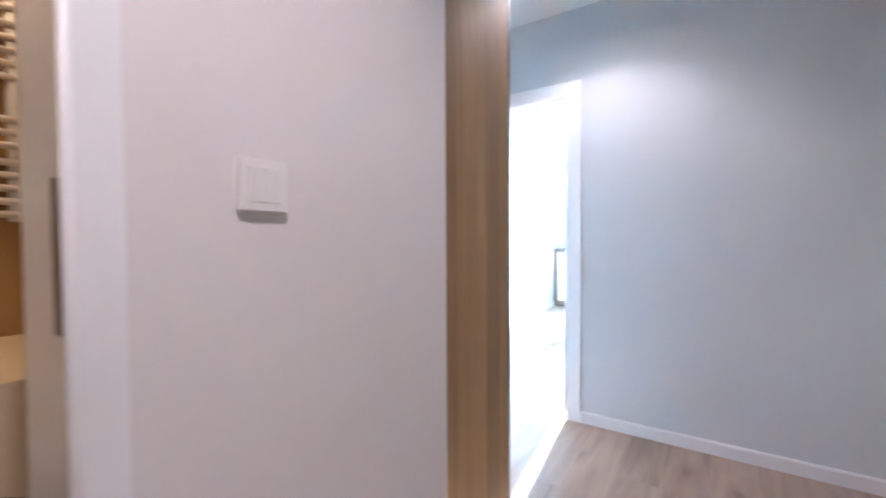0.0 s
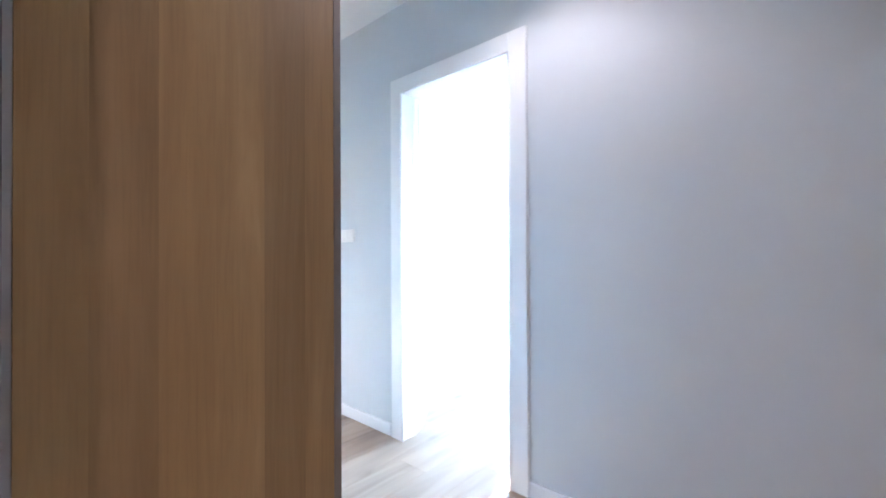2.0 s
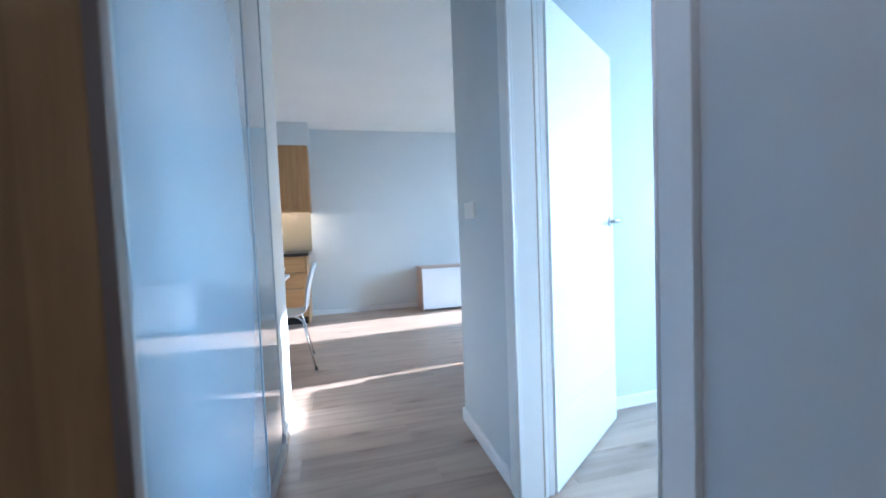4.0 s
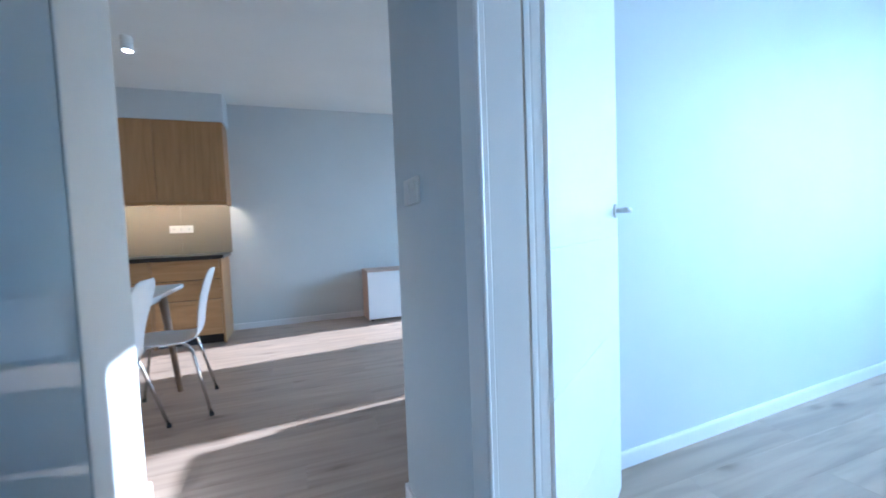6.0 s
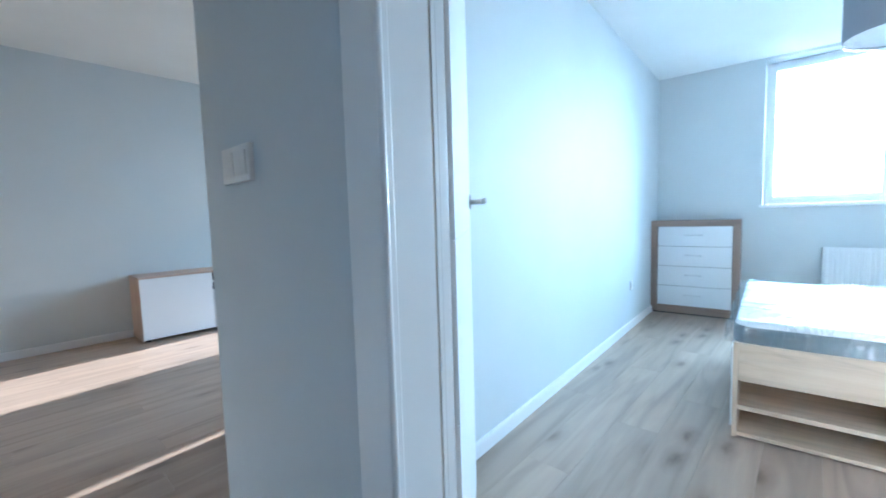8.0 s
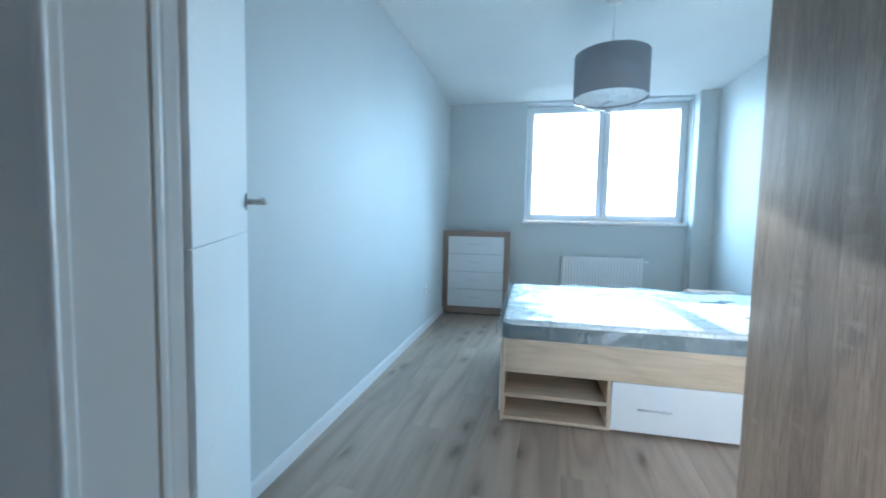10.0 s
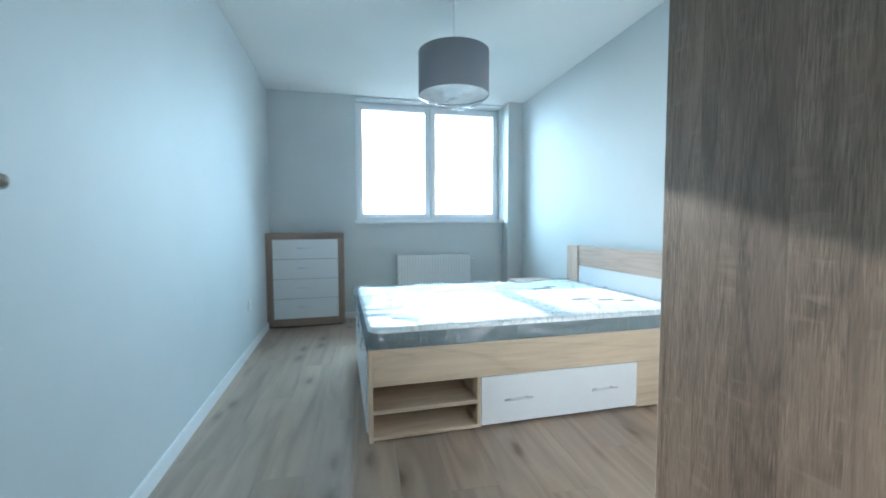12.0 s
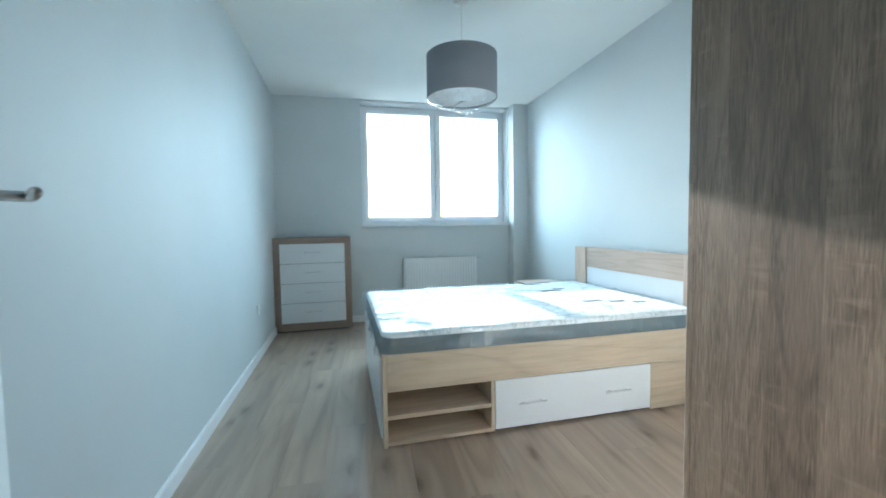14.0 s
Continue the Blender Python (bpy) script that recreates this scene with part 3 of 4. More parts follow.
def socket(name, m, gangs, label):
    s = thing(name, m, label, "socket")
    w = 0.071 * gangs + 0.010
    block("socket_frame", M_SWITCH, s, -w / 2, -0.010, -0.040, w / 2, 0.001, 0.040, 0.003)
    for g in range(gangs):
        c = (g - (gangs - 1) / 2) * 0.071
        bm = tube(bmesh.new(), [(c, -0.0125, 0), (c, -0.008, 0)], [0.0215, 0.0225], 24)
        part("insert", bm, M_SWITCH, s)
        bm = tube(bmesh.new(), [(c, -0.0132, 0), (c, -0.011, 0)], [0.0165, 0.0165], 20)
        well = part("well", bm, mat("socket_well", (0.72, 0.72, 0.71), 0.4), s)
        for dx in (-0.0095, 0.0095):
            part("pin_hole", tube(bmesh.new(), [(c + dx, -0.0138, 0), (c + dx, -0.0125, 0)], 0.0026, 8), M_DARK, well)
    return s


WALL_TURN = math.degrees(math.atan2(4.62 - 0.16, -0.03 - 0.205))
socket("wall_socket", pose(0.205 - 0.0527 * 3.30 + 0.0008, 3.46, 0.40, 0, 0, WALL_TURN), 1, "white wall socket low on the bedroom wall")

# ---- hall wardrobe ----
ward = thing("hall_wardrobe", pose(0.07, -1.6, 0), "built-in wardrobe with glossy blue-grey sliding doors and oak side", "wardrobe")
HW = H - 0.004
block("side_panel", M_OAK_HALL, ward, 1.462, 0.012, 0, 1.487, 0.610, HW, 0.001, "oak veneer side panel")
block("edge_profile", M_PROFILE, ward, 1.460, 0.6105, 0, 1.4885, 0.632, HW, 0.0015, "grey-brown metal edge profile")
block("back_panel", M_FOIL, ward, -0.088, 0.0, 0, 1.46, 0.012, HW, 0.001)
block("side_panel", M_FOIL, ward, -0.088, 0.013, 0, -0.07, 0.60, HW, 0.001)
for x0, x1, y0 in ((-0.068, 0.50, 0.592), (0.49, 1.458, 0.614)):
    dr = block("sliding_door", M_GLOSS, ward, x0 + 0.012, y0, 0.04, x1 - 0.012, y0 + 0.012, HW - 0.05, 0.001, "glossy blue-grey glass sliding door")
    for a, b in ((x0, x0 + 0.012), (x1 - 0.012, x1)):
        block("door_stile", M_STILE, dr, a, y0 - 0.006, 0.03, b, y0 + 0.015, HW - 0.045, 0.001)
block("bottom_track", M_ALU, ward, -0.068, 0.575, 0, 1.458, 0.625, 0.028, 0.002)
block("top_track", M_ALU, ward, -0.068, 0.575, HW - 0.05, 1.458, 0.628, HW, 0.002)


def ceiling_spot(name, x, y, lit, label):
    s = thing(name, pose(x, y, H), label, "ceiling light")
    bm = lathe(bmesh.new(), [(0.0, 0.0), (0.04, 0.0), (0.04, -0.098), (0.038, -0.1), (0.031, -0.1), (0.030, -0.085), (0.0, -0.085)], 28)
    bmesh.ops.recalc_face_normals(bm, faces=bm.faces)
    part("housing", bm, M_WHITE, s, "", 0, False)
    part("lens", tube(bmesh.new(), [(0, 0, -0.090), (0, 0, -0.086)], 0.028, 20), M_BULB if lit else M_SWITCH, s, "glowing lens")


ceiling_spot("ceiling_spot", -2.09, -1.43, True, "small white cylinder spotlight on the kitchen ceiling, lit")
ceiling_spot("ceiling_spot", 1.74, -0.58, True, "small white cylinder spotlight on the hall ceiling, lit")
ceiling_spot("ceiling_spot", 2.35, -2.5, True, "small white cylinder spotlight on the hall ceiling, lit")

# ---- bathroom glimpse ----
rad = thing("towel_radiator", pose(0.53, -2.52, 1.2), "white tubular towel radiator on brown tiles", "radiator")
for y in (-0.27, 0.27):
    part("upright", tube(bmesh.new(), [(0.02, y, 0), (0.02, y, 1.0)], 0.016, 10), M_SWITCH, rad, "", 0, True)
for g in range(5):
    for k in range(5 if g % 2 == 0 else 3):
        z = 0.02 + g * 0.2 + k * 0.038
        part("rung", tube(bmesh.new(), [(0.034, -0.275, z), (0.034, 0.275, z)], 0.0105, 8), M_SWITCH, rad, "", 0, True)
for y in (-0.2, 0.2):
    for z in (0.1, 0.9):
        part("bracket", tube(bmesh.new(), [(-0.03, y, z), (0.03, y, z)], 0.008, 8), M_SWITCH, rad)
basin = thing("washing_machine", pose(0.82, -2.46, 0), "cream washing machine with a dark round door", "washing machine")
block("body", mat("cream_enamel", (0.62, 0.52, 0.36), 0.35), basin, -0.3, -0.3, 0, 0.28, 0.3, 0.86, 0.012)
part("porthole", tube(bmesh.new(), [(0.28, 0.0, 0.45), (0.31, 0.0, 0.45)], [0.2, 0.18], 32), M_DARK, basin, "dark glass door")

# ---- living room and kitchen ----
kit = thing("kitchen_base_cabinet", pose(-3.62, -1.06, 0), "oak kitchen base unit with three drawers", "cabinet", "kitchen units")
D = 0.56


def base_unit(u, w, fronts):
    """Kitchen base; local x out of the wall, y running to minus."""
    block("carcass", M_DARK, u, 0.004, -w + 0.001, 0.09, D - 0.022, -0.019, 0.858, 0.001)
    block("end_panel", M_OAK_KITCHEN, u, 0.004, -0.018, 0.0, D, 0.0, 0.858, 0.001, "oak end panel")
    block("plinth", M_DARK, u, 0.004, -w + 0.001, 0.0, D - 0.06, -0.02, 0.088, 0.001)
    for z0, z1 in fronts:
        f = block("drawer_front", M_OAK_H, u, D - 0.02, -w + 0.004, z0, D, -0.022, z1, 0.0015)
        part("handle", tube(bmesh.new(), [(D + 0.016, -w * 0.5 - 0.15, z1 - 0.04), (D + 0.016, -w * 0.5 + 0.15, z1 - 0.04)], 0.004, 8), M_OAK_H, f)
        for dy in (-0.13, 0.13):
            part("handle_post", tube(bmesh.new(), [(D - 0.001, -w * 0.5 + dy, z1 - 0.04), (D + 0.016, -w * 0.5 + dy, z1 - 0.04)], 0.0035, 8), M_OAK_H, f)


base_unit(kit, 0.6, ((0.1, 0.452), (0.459, 0.652), (0.659, 0.852)))
kit2 = thing("kitchen_base_cabinet", pose(-3.62, -1.661, 0), "oak kitchen base unit with three drawers", "cabinet", "kitchen units")
base_unit(kit2, 0.6, ((0.1, 0.452), (0.459, 0.652), (0.659, 0.852)))
kit3 = thing("kitchen_base_cabinet", pose(-3.62, -2.262, 0), "oak kitchen base unit with a plain front", "cabinet", "kitchen units")
base_unit(kit3, 0.6, ((0.1, 0.855),))
tagged(block("worktop", M_COUNTER, None, -3.618, -2.9, 0.859, -3.03, -1.035, 0.895, 0.003), "dark kitchen worktop on the oak units", "worktop")
splash = thing("backsplash", pose(-3.618, -1.02, 0.896), "grey-brown splashback panels under the wall cabinets", "backsplash")
for y0, y1 in ((-0.479, 0.0), (-1.18, -0.481), (-1.88, -1.182)):
    block("panel", M_SPLASH, splash, 0.0, y0, 0.0, 0.013, y1, 0.5435, 0.001)
UD = 0.35
for i, (w, lab) in enumerate(((0.62, "oak kitchen wall cabinet with a plain door"), (0.62, "oak kitchen wall cabinet with a plain door"), (0.6, "oak kitchen wall cabinet with a plain door"))):
    y = -1.0 - sum((0.0, 0.621, 1.242)[i:i + 1])
    u = thing("kitchen_wall_cabinet", pose(-3.62, y, 1.41), lab, "cabinet", "kitchen units")
    block("body", M_OAK_KITCHEN, u, 0.004, -w + 0.001, 0.03, UD - 0.022, -0.001, 0.85, 0.001)
    wing = block("door", M_OAK_KITCHEN, u, UD - 0.02, -w + 0.003, 0.045, UD, -0.002, 0.848, 0.0015)
    part("handle", tube(bmesh.new(), [(UD + 0.016, -w * 0.5 - 0.15, 0.115), (UD + 0.016, -w * 0.5 + 0.15, 0.115)], 0.0045, 8), M_OAK_H, wing)
    for dy in (-0.13, 0.13):
        part("handle_post", tube(bmesh.new(), [(UD - 0.001, -w * 0.5 + dy, 0.115), (UD + 0.016, -w * 0.5 + dy, 0.115)], 0.004, 8), M_OAK_H, wing)
    block("light_pelmet", M_OAK_H, u, UD - 0.03, -w + 0.001, 0.0, UD - 0.004, -0.001, 0.042, 0.001)
    if i == 0:
        block("end_pelmet", M_OAK_H, u, 0.004, -0.02, 0.0, UD - 0.031, -0.002, 0.029, 0.001)
led = tagged(block("led_strip", M_LED, None, -3.318, -2.8, 1.430, -3.303, -1.03, 1.4395, 0.001), "warm white LED strip under the wall cabinets, lit", "light strip")
structure("soffit", box(bmesh.new(), -3.622, -2.9, 2.262, -3.27, -0.985, H + 0.002), M_WALL, "boxed soffit painted light grey above the wall cabinets", "soffit")
structure("wall_kitchen_side", box(bmesh.new(), -3.62, -3.1, T, -0.44, -2.9, H), M_WALL, "light grey painted kitchen side wall", "wall")
socket("wall_socket", pose(-3.6045, -1.50, 1.17, 0, 0, 90), 3, "white triple wall socket on the grey splashback")

tv = thing("tv_cabinet", pose(-3.62, 0.42, 0), "low white TV cabinet with oak sides and two dark open slots", "cabinet")
TW, TD, TH = 1.75, 0.40, 0.605
for y0, y1 in ((0, 0.018), (TW - 0.018, TW)):
    block("side_panel", M_HEAD_Z, tv, 0.016, y0, 0.012, TD, y1, TH - 0.019, 0.001, "oak side panel")
block("top", M_HEAD_Y, tv, 0.016, 0, TH - 0.018, TD, TW, TH, 0.001, "oak top panel")
block("bottom", M_HEAD_Y, tv, 0.02, 0.019, 0.02, TD - 0.02, TW - 0.019, 0.038, 0.001)
block("back", M_FOIL, tv, 0.012, 0.019, 0.04, 0.02, TW - 0.019, TH - 0.02, 0.001)
for y0, y1, z0, z1 in ((0.0, 0.60, 0.03, 0.585), (0.605, 1.145, 0.03, 0.40), (1.15, 1.75, 0.03, 0.585)):
    block("door", M_FOIL, tv, TD, y0 + 0.001, z0, TD + 0.017, y1 - 0.001, z1, 0.0015, "white door front")
block("slot_box", M_DARK, tv, 0.03, 0.61, 0.408, TD - 0.05, 1.14, 0.58, 0.001, "dark slot interior")
block("slot_shelf", M_FOIL, tv, TD - 0.06, 0.605, 0.484, TD + 0.015, 1.145, 0.500, 0.001)
for y in (0.05, TW - 0.05):
    for x in (0.06, TD - 0.06):
        part("foot", tube(bmesh.new(), [(x, y, 0), (x, y, 0.022)], 0.02, 12), M_RUBBER, tv)

# dining table
tab = thing("dining_table", pose(-1.235, -1.545, 0), "white dining table with splayed brown wooden legs", "table")
bm = bmesh.new()
pts = []
for cx, cy, a0 in ((0.60, 0.37, 0), (-0.60, 0.37, 90), (-0.60, -0.37, 180), (0.60, -0.37, 270)):
    for k in range(5):
        a = radians(a0 + 22.5 * k)
        pts.append((cx + 0.045 * math.cos(a), cy + 0.045 * math.sin(a)))
prism(bm, pts, 0.722, 0.748)
part("tabletop", bm, M_FOIL, tab, "white laminate tabletop", 0.003)
for y in (-0.3, 0.3):
    block("apron", M_FOIL, tab, -0.5, y - 0.01, 0.66, 0.5, y + 0.01, 0.721, 0.002)
for x in (-0.5, 0.5):
    block("apron", M_FOIL, tab, x - 0.01, -0.288, 0.66, x + 0.01, 0.288, 0.721, 0.002)
for sx in (-1, 1):
    for sy in (-1, 1):
        part("leg", tube(bmesh.new(), [(sx * 0.53, sy * 0.37, 0), (sx * 0.47, sy * 0.315, 0.721)], [0.016, 0.028], 14), M_LEG, tab, "", 0, True)


def shell_chair(m, label):
    """Moulded one-piece chair; the sitter faces local -y."""
    c = thing("dining_chair", m, label, "chair", "chairs at the dining table")
    prof = [(-0.215, 0.415), (-0.20, 0.437), (-0.15, 0.449), (-0.05, 0.446), (0.05, 0.438), (0.12, 0.440), (0.17, 0.462), (0.196, 0.512), (0.203, 0.57), (0.210, 0.635), (0.226, 0.71), (0.248, 0.785), (0.268, 0.85), (0.278, 0.882)]
    half = [0.165, 0.19, 0.205, 0.212, 0.205, 0.185, 0.150, 0.118, 0.115, 0.140, 0.172, 0.178, 0.140, 0.085]
    bm = bmesh.new()
    n = 13
    rows = []
    for (y, z), h in zip(prof, half):
        row = []
        for i in range(n):
            s = -1 + 2 * i / (n - 1)
            lift = 0.012 * s * s if z < 0.47 else 0.0
            wrap = -0.030 * s * s if z > 0.5 else 0.0
            row.append(bm.verts.new((h * s, y + wrap, z + lift)))
        rows.append(row)
    for a, b in zip(rows, rows[1:]):
        for i in range(n - 1):
            bm.faces.new((a[i], a[i + 1], b[i + 1], b[i]))
    bmesh.ops.recalc_face_normals(bm, faces=bm.faces)
    bmesh.ops.solidify(bm, geom=bm.faces[:], thickness=0.010)
    sh = part("seat_shell", bm, M_CHAIR, c, "white moulded seat and back", 0, True)
    sub = sh.modifiers.new("round", "SUBSURF")
    sub.levels = sub.render_levels = 1
    for sx in (-1, 1):
        for fy, ty in ((-0.20, -0.10), (0.22, 0.10)):
            lg = part("leg", tube(bmesh.new(), [(sx * 0.235, fy, 0.012), (sx * 0.16, ty + (fy - ty) * 0.28, 0.40), (sx * 0.12, ty, 0.428), (sx * 0.03, ty * 0.4, 0.430)], 0.0095, 10), M_CHROME, c, "chrome tube leg", 0, True)
            part("rubber_foot", tube(bmesh.new(), [(sx * 0.237, fy * 1.004, 0.0), (sx * 0.234, fy * 0.996, 0.02)], 0.0125, 10), M_RUBBER, lg)
    part("seat_plate", tube(bmesh.new(), [(0, 0, 0.42), (0, 0, 0.434)], 0.08, 20), M_CHROME, c)
    return c


chair = shell_chair(pose(-1.437, -1.135, 0, 0, 0, 5.5), "white moulded shell chair on chrome legs at the table")
copy_thing(chair, pose(-0.935, -1.33, 0, 0, 0, -3))

# unseen upholstered armchair, added and sized to shade the floor beside the living room window
sofa = thing("armchair", pose(-0.670, 1.75, 0), "unseen grey armchair shape, placed to shade the floor by the balcony window", "armchair")
block("seat", M_SOFA, sofa, -0.30, -0.35, 0.12, 0.30, 0.4, 0.42, 0.05)
block("backrest", M_SOFA, sofa, -0.395, 0.05, 0.12, 0.395, 0.38, 0.865, 0.10)
for x in (-0.395, 0.265):
    block("armrest", M_SOFA, sofa, x, -0.38, 0.1, x + 0.13, 0.3, 0.60, 0.05)
for x in (-0.25, 0.25):
    for y in (-0.3, 0.3):
        part("foot", tube(bmesh.new(), [(x, y, 0), (x, y, 0.125)], 0.02, 10), M_LEG, sofa)

# ---- bedroom ----
WDX0, WDY1 = 1.68, 0.80
wd = thing("wardrobe", pose(WDX0, 0.125, 0), "tall dark sonoma oak wardrobe, its unseen front given white doors and a mirror strip", "wardrobe")
WDW, WDD, WDH = 1.165, WDY1 - 0.125, 2.32
block("side_panel", M_TRUFFLE, wd, 0, 0, 0, 0.018, WDD - 0.020, WDH, 0.001, "dark sonoma oak side panel")
block("side_panel", M_TRUFFLE, wd, WDW - 0.018, 0, 0, WDW, WDD - 0.020, WDH, 0.001)
block("top", M_TRUFFLE, wd, 0.019, 0, WDH - 0.018, WDW - 0.019, WDD - 0.020, WDH, 0.001)
block("back", M_FOIL, wd, 0.019, 0.002, 0.02, WDW - 0.019, 0.006, WDH - 0.019, 0)
block("plinth", M_TRUFFLE, wd, 0.019, WDD - 0.06, 0, WDW - 0.019, WDD - 0.04, 0.06, 0.001)
M_MIRROR = mat("mirror", (0.9, 0.9, 0.9), 0.06, 1.0)
for i in range(3):
    a = i * WDW / 3
    dd = block("door", M_TRUFFLE if i == 0 else M_FOIL, wd, a + 0.001, WDD - 0.018, 0.06, a + WDW / 3 - 0.002, WDD, WDH, 0.001)
    if i == 1:
        block("mirror", M_MIRROR, dd, a + 0.11, WDD, 0.1, a + 0.31, WDD + 0.004, WDH - 0.1, 0.001, "mirror panel")
    # unseen white sheet over the dark door, added to bounce sunlight onto bed and floor
    if i == 0:
        block("front_panel", M_FOIL, dd, a + 0.003, WDD + 0.0002, 0.062, a + WDW / 3 - 0.004, WDD + 0.0025, WDH - 0.002, 0, "white door front")
    part("handle", tube(bmesh.new(), [(a + 0.35, WDD + 0.006, 1.0), (a + 0.35, WDD + 0.006, 1.15)], 0.007, 8), M_STEEL, dd)

# chest of drawers
ch = thing("chest_of_drawers", pose(-0.022, 4.235, 0, 0, 0, 4.5), "oak-framed chest with four white drawers in the corner", "chest of drawers")
CW, CD, CH = 0.775, 0.275, 0.965
for x0, x1 in ((0, 0.072), (CW - 0.06, CW)):
    block("side_post", M_BROWN_Z, ch, x0, 0, 0.014, x1, CD, CH - 0.061, 0.002)
block("top", M_BROWN_X, ch, 0, -0.002, CH - 0.06, CW, CD, CH, 0.002)
block("base_rail", M_BROWN_X, ch, 0.073, 0, 0.014, CW - 0.061, CD, 0.09, 0.002)
block("plinth", M_DARK, ch, 0.03, 0.02, 0.0, CW - 0.03, CD, 0.0138, 0.001)
block("carcass", M_DARK, ch, 0.073, 0.02, 0.091, CW - 0.061, CD, CH - 0.061, 0)
dh = (CH - 0.06 - 0.09) / 4
for k in range(4):
    z0 = 0.09 + k * dh
    dr = block("drawer_front", M_FOIL, ch, 0.075, 0.006, z0 + 0.002, CW - 0.063, 0.019, z0 + dh - 0.002, 0.0015, "white drawer front")
    hx = (0.073 + CW - 0.061) / 2
    part("handle", tube(bmesh.new(), [(hx - 0.075, -0.016, z0 + dh * 0.56), (hx + 0.075, -0.016, z0 + dh * 0.56)], 0.0045, 8), M_BAR, dr, "slim metal bar handle", 0, True)
    for dx in (-0.055, 0.055):
        part("handle_post", tube(bmesh.new(), [(hx + dx, -0.016, z0 + dh * 0.56), (hx + dx, 0.007, z0 + dh * 0.56)], 0.004, 8), M_BAR, dr)

# radiator
rd = thing("radiator", SKEW @ pose(1.32, 4.53, 0.13), "white ribbed panel radiator under the window", "radiator")
RW, RH = 0.86, 0.57
bm = bmesh.new()
n = 26
cols = []
for i in range(n * 4 + 1):
    x = 0.008 + (RW - 0.016) * i / (n * 4)
    y = -0.001 if i % 4 in (1, 2) else 0.003
    cols.append([bm.verts.new((x, 0.003 if z in (0, 5) else y, zz)) for z, zz in enumerate((0.0, 0.025, 0.04, RH - 0.04, RH - 0.025, RH))])
for a, b in zip(cols, cols[1:]):
    for k in range(5):
        bm.faces.new((a[k], b[k], b[k + 1], a[k + 1]))
bmesh.ops.recalc_face_normals(bm, faces=bm.faces)
bmesh.ops.solidify(bm, geom=bm.faces[:], thickness=0.003)
part("front_panel", bm, M_FOIL, rd, "", 0, False)
block("back_panel", M_FOIL, rd, 0.004, 0.05, 0.0, RW - 0.004, 0.06, RH, 0.002)
for x0, x1 in ((-0.002, 0.006), (RW - 0.006, RW + 0.002)):
    block("side_cover", M_FOIL, rd, x0, 0.002, 0.0, x1, 0.062, RH + 0.004, 0.002)
block("top_rim", M_FOIL, rd, 0.0065, -0.001, RH - 0.003, RW - 0.0065, 0.010, RH + 0.004, 0.001)
for k in range(22):
    x = 0.02 + k * (RW - 0.04) / 21
    block("grille_bar", M_FOIL, rd, x - 0.006, 0.012, RH - 0.010, x + 0.006, 0.050, RH - 0.001, 0)
part("valve", tube(bmesh.new(), [(RW + 0.002, 0.03, RH - 0.04), (RW + 0.03, 0.03, RH - 0.04), (RW + 0.034, 0.03, RH - 0.04), (RW + 0.055, 0.03, RH - 0.04)], [0.008, 0.008, 0.014, 0.014], 12), M_FOIL, rd)
for x in (0.12, RW - 0.12):
    block("wall_bracket", M_FOIL, rd, x - 0.015, 0.061, 0.1, x + 0.015, 0.092, RH - 0.1, 0.001)

# bed
BX, BYF, BL, BW = 0.984, 1.857, 1.865, 1.32
BED = pose(BX, BYF, 0, 0, 0, 3.5)
bed = thing("bed", BED, "light sonoma oak double bed with white drawer and open shelves", "bed")
block("corner_panel", M_SONOMA_Z, bed, 0, 0, 0.0, 0.020, BW, 0.452, 0.001, "oak foot panel")
block("foot_inset", M_FOIL, bed, -0.010, 0.05, 0.03, -0.0005, BW - 0.04, 0.415, 0.001, "white foot inset")
block("side_rail", M_SONOMA_X, bed, 0.021, 0.0, 0.273, BL, 0.020, 0.452, 0.001, "oak side rail")
block("side_rail", M_SONOMA_X, bed, 0.021, BW - 0.02, 0.03, BL, BW, 0.452, 0.001, "oak side rail")
block("shelf_divider", M_SONOMA_Z, bed, 0.545, 0.001, 0.028, 0.563, 0.34, 0.272, 0.001)
block("shelf", M_SONOMA_X, bed, 0.021, 0.004, 0.135, 0.544, 0.34, 0.156, 0.001)
block("shelf", M_SONOMA_X, bed, 0.021, 0.001, 0.010, 0.564, 0.34, 0.027, 0.001)
block("shelf_back", M_SONOMA_X, bed, 0.021, 0.341, 0.01, 0.57, 0.350, 0.44, 0.001)
block("shelf_roof", M_SONOMA_X, bed, 0.021, 0.021, 0.274, 0.57, 0.340, 0.288, 0.001)
dw = block("drawer_front", M_FOIL, bed, 0.566, -0.003, 0.020, 1.494, 0.014, 0.270, 0.0015, "white drawer front")
for hx in (0.765, 1.275):
    part("handle", tube(bmesh.new(), [(hx - 0.078, -0.022, 0.145), (hx + 0.078, -0.022, 0.145)], 0.0055, 8), M_BAR, dw, "slim metal bar handle", 0, True)
    for dx in (-0.05, 0.05):
        part("handle_post", tube(bmesh.new(), [(hx + dx, -0.022, 0.145), (hx + dx, -0.002, 0.145)], 0.004, 8), M_BAR, dw)
block("drawer_box", M_SONOMA_X, bed, 0.59, 0.022, 0.03, 1.48, 0.5, 0.25, 0.001)
block("side_panel", M_SONOMA_X, bed, 1.498, 0.0, 0.008, BL, 0.020, 0.272, 0.001)
block("slat_base", M_SONOMA_Y, bed, 0.021, 0.022, 0.40, BL, BW - 0.022, 0.418, 0.001)
block("base_wall", M_SONOMA_X, bed, 0.6, 0.55, 0.0, BL - 0.02, 0.57, 0.399, 0.001)
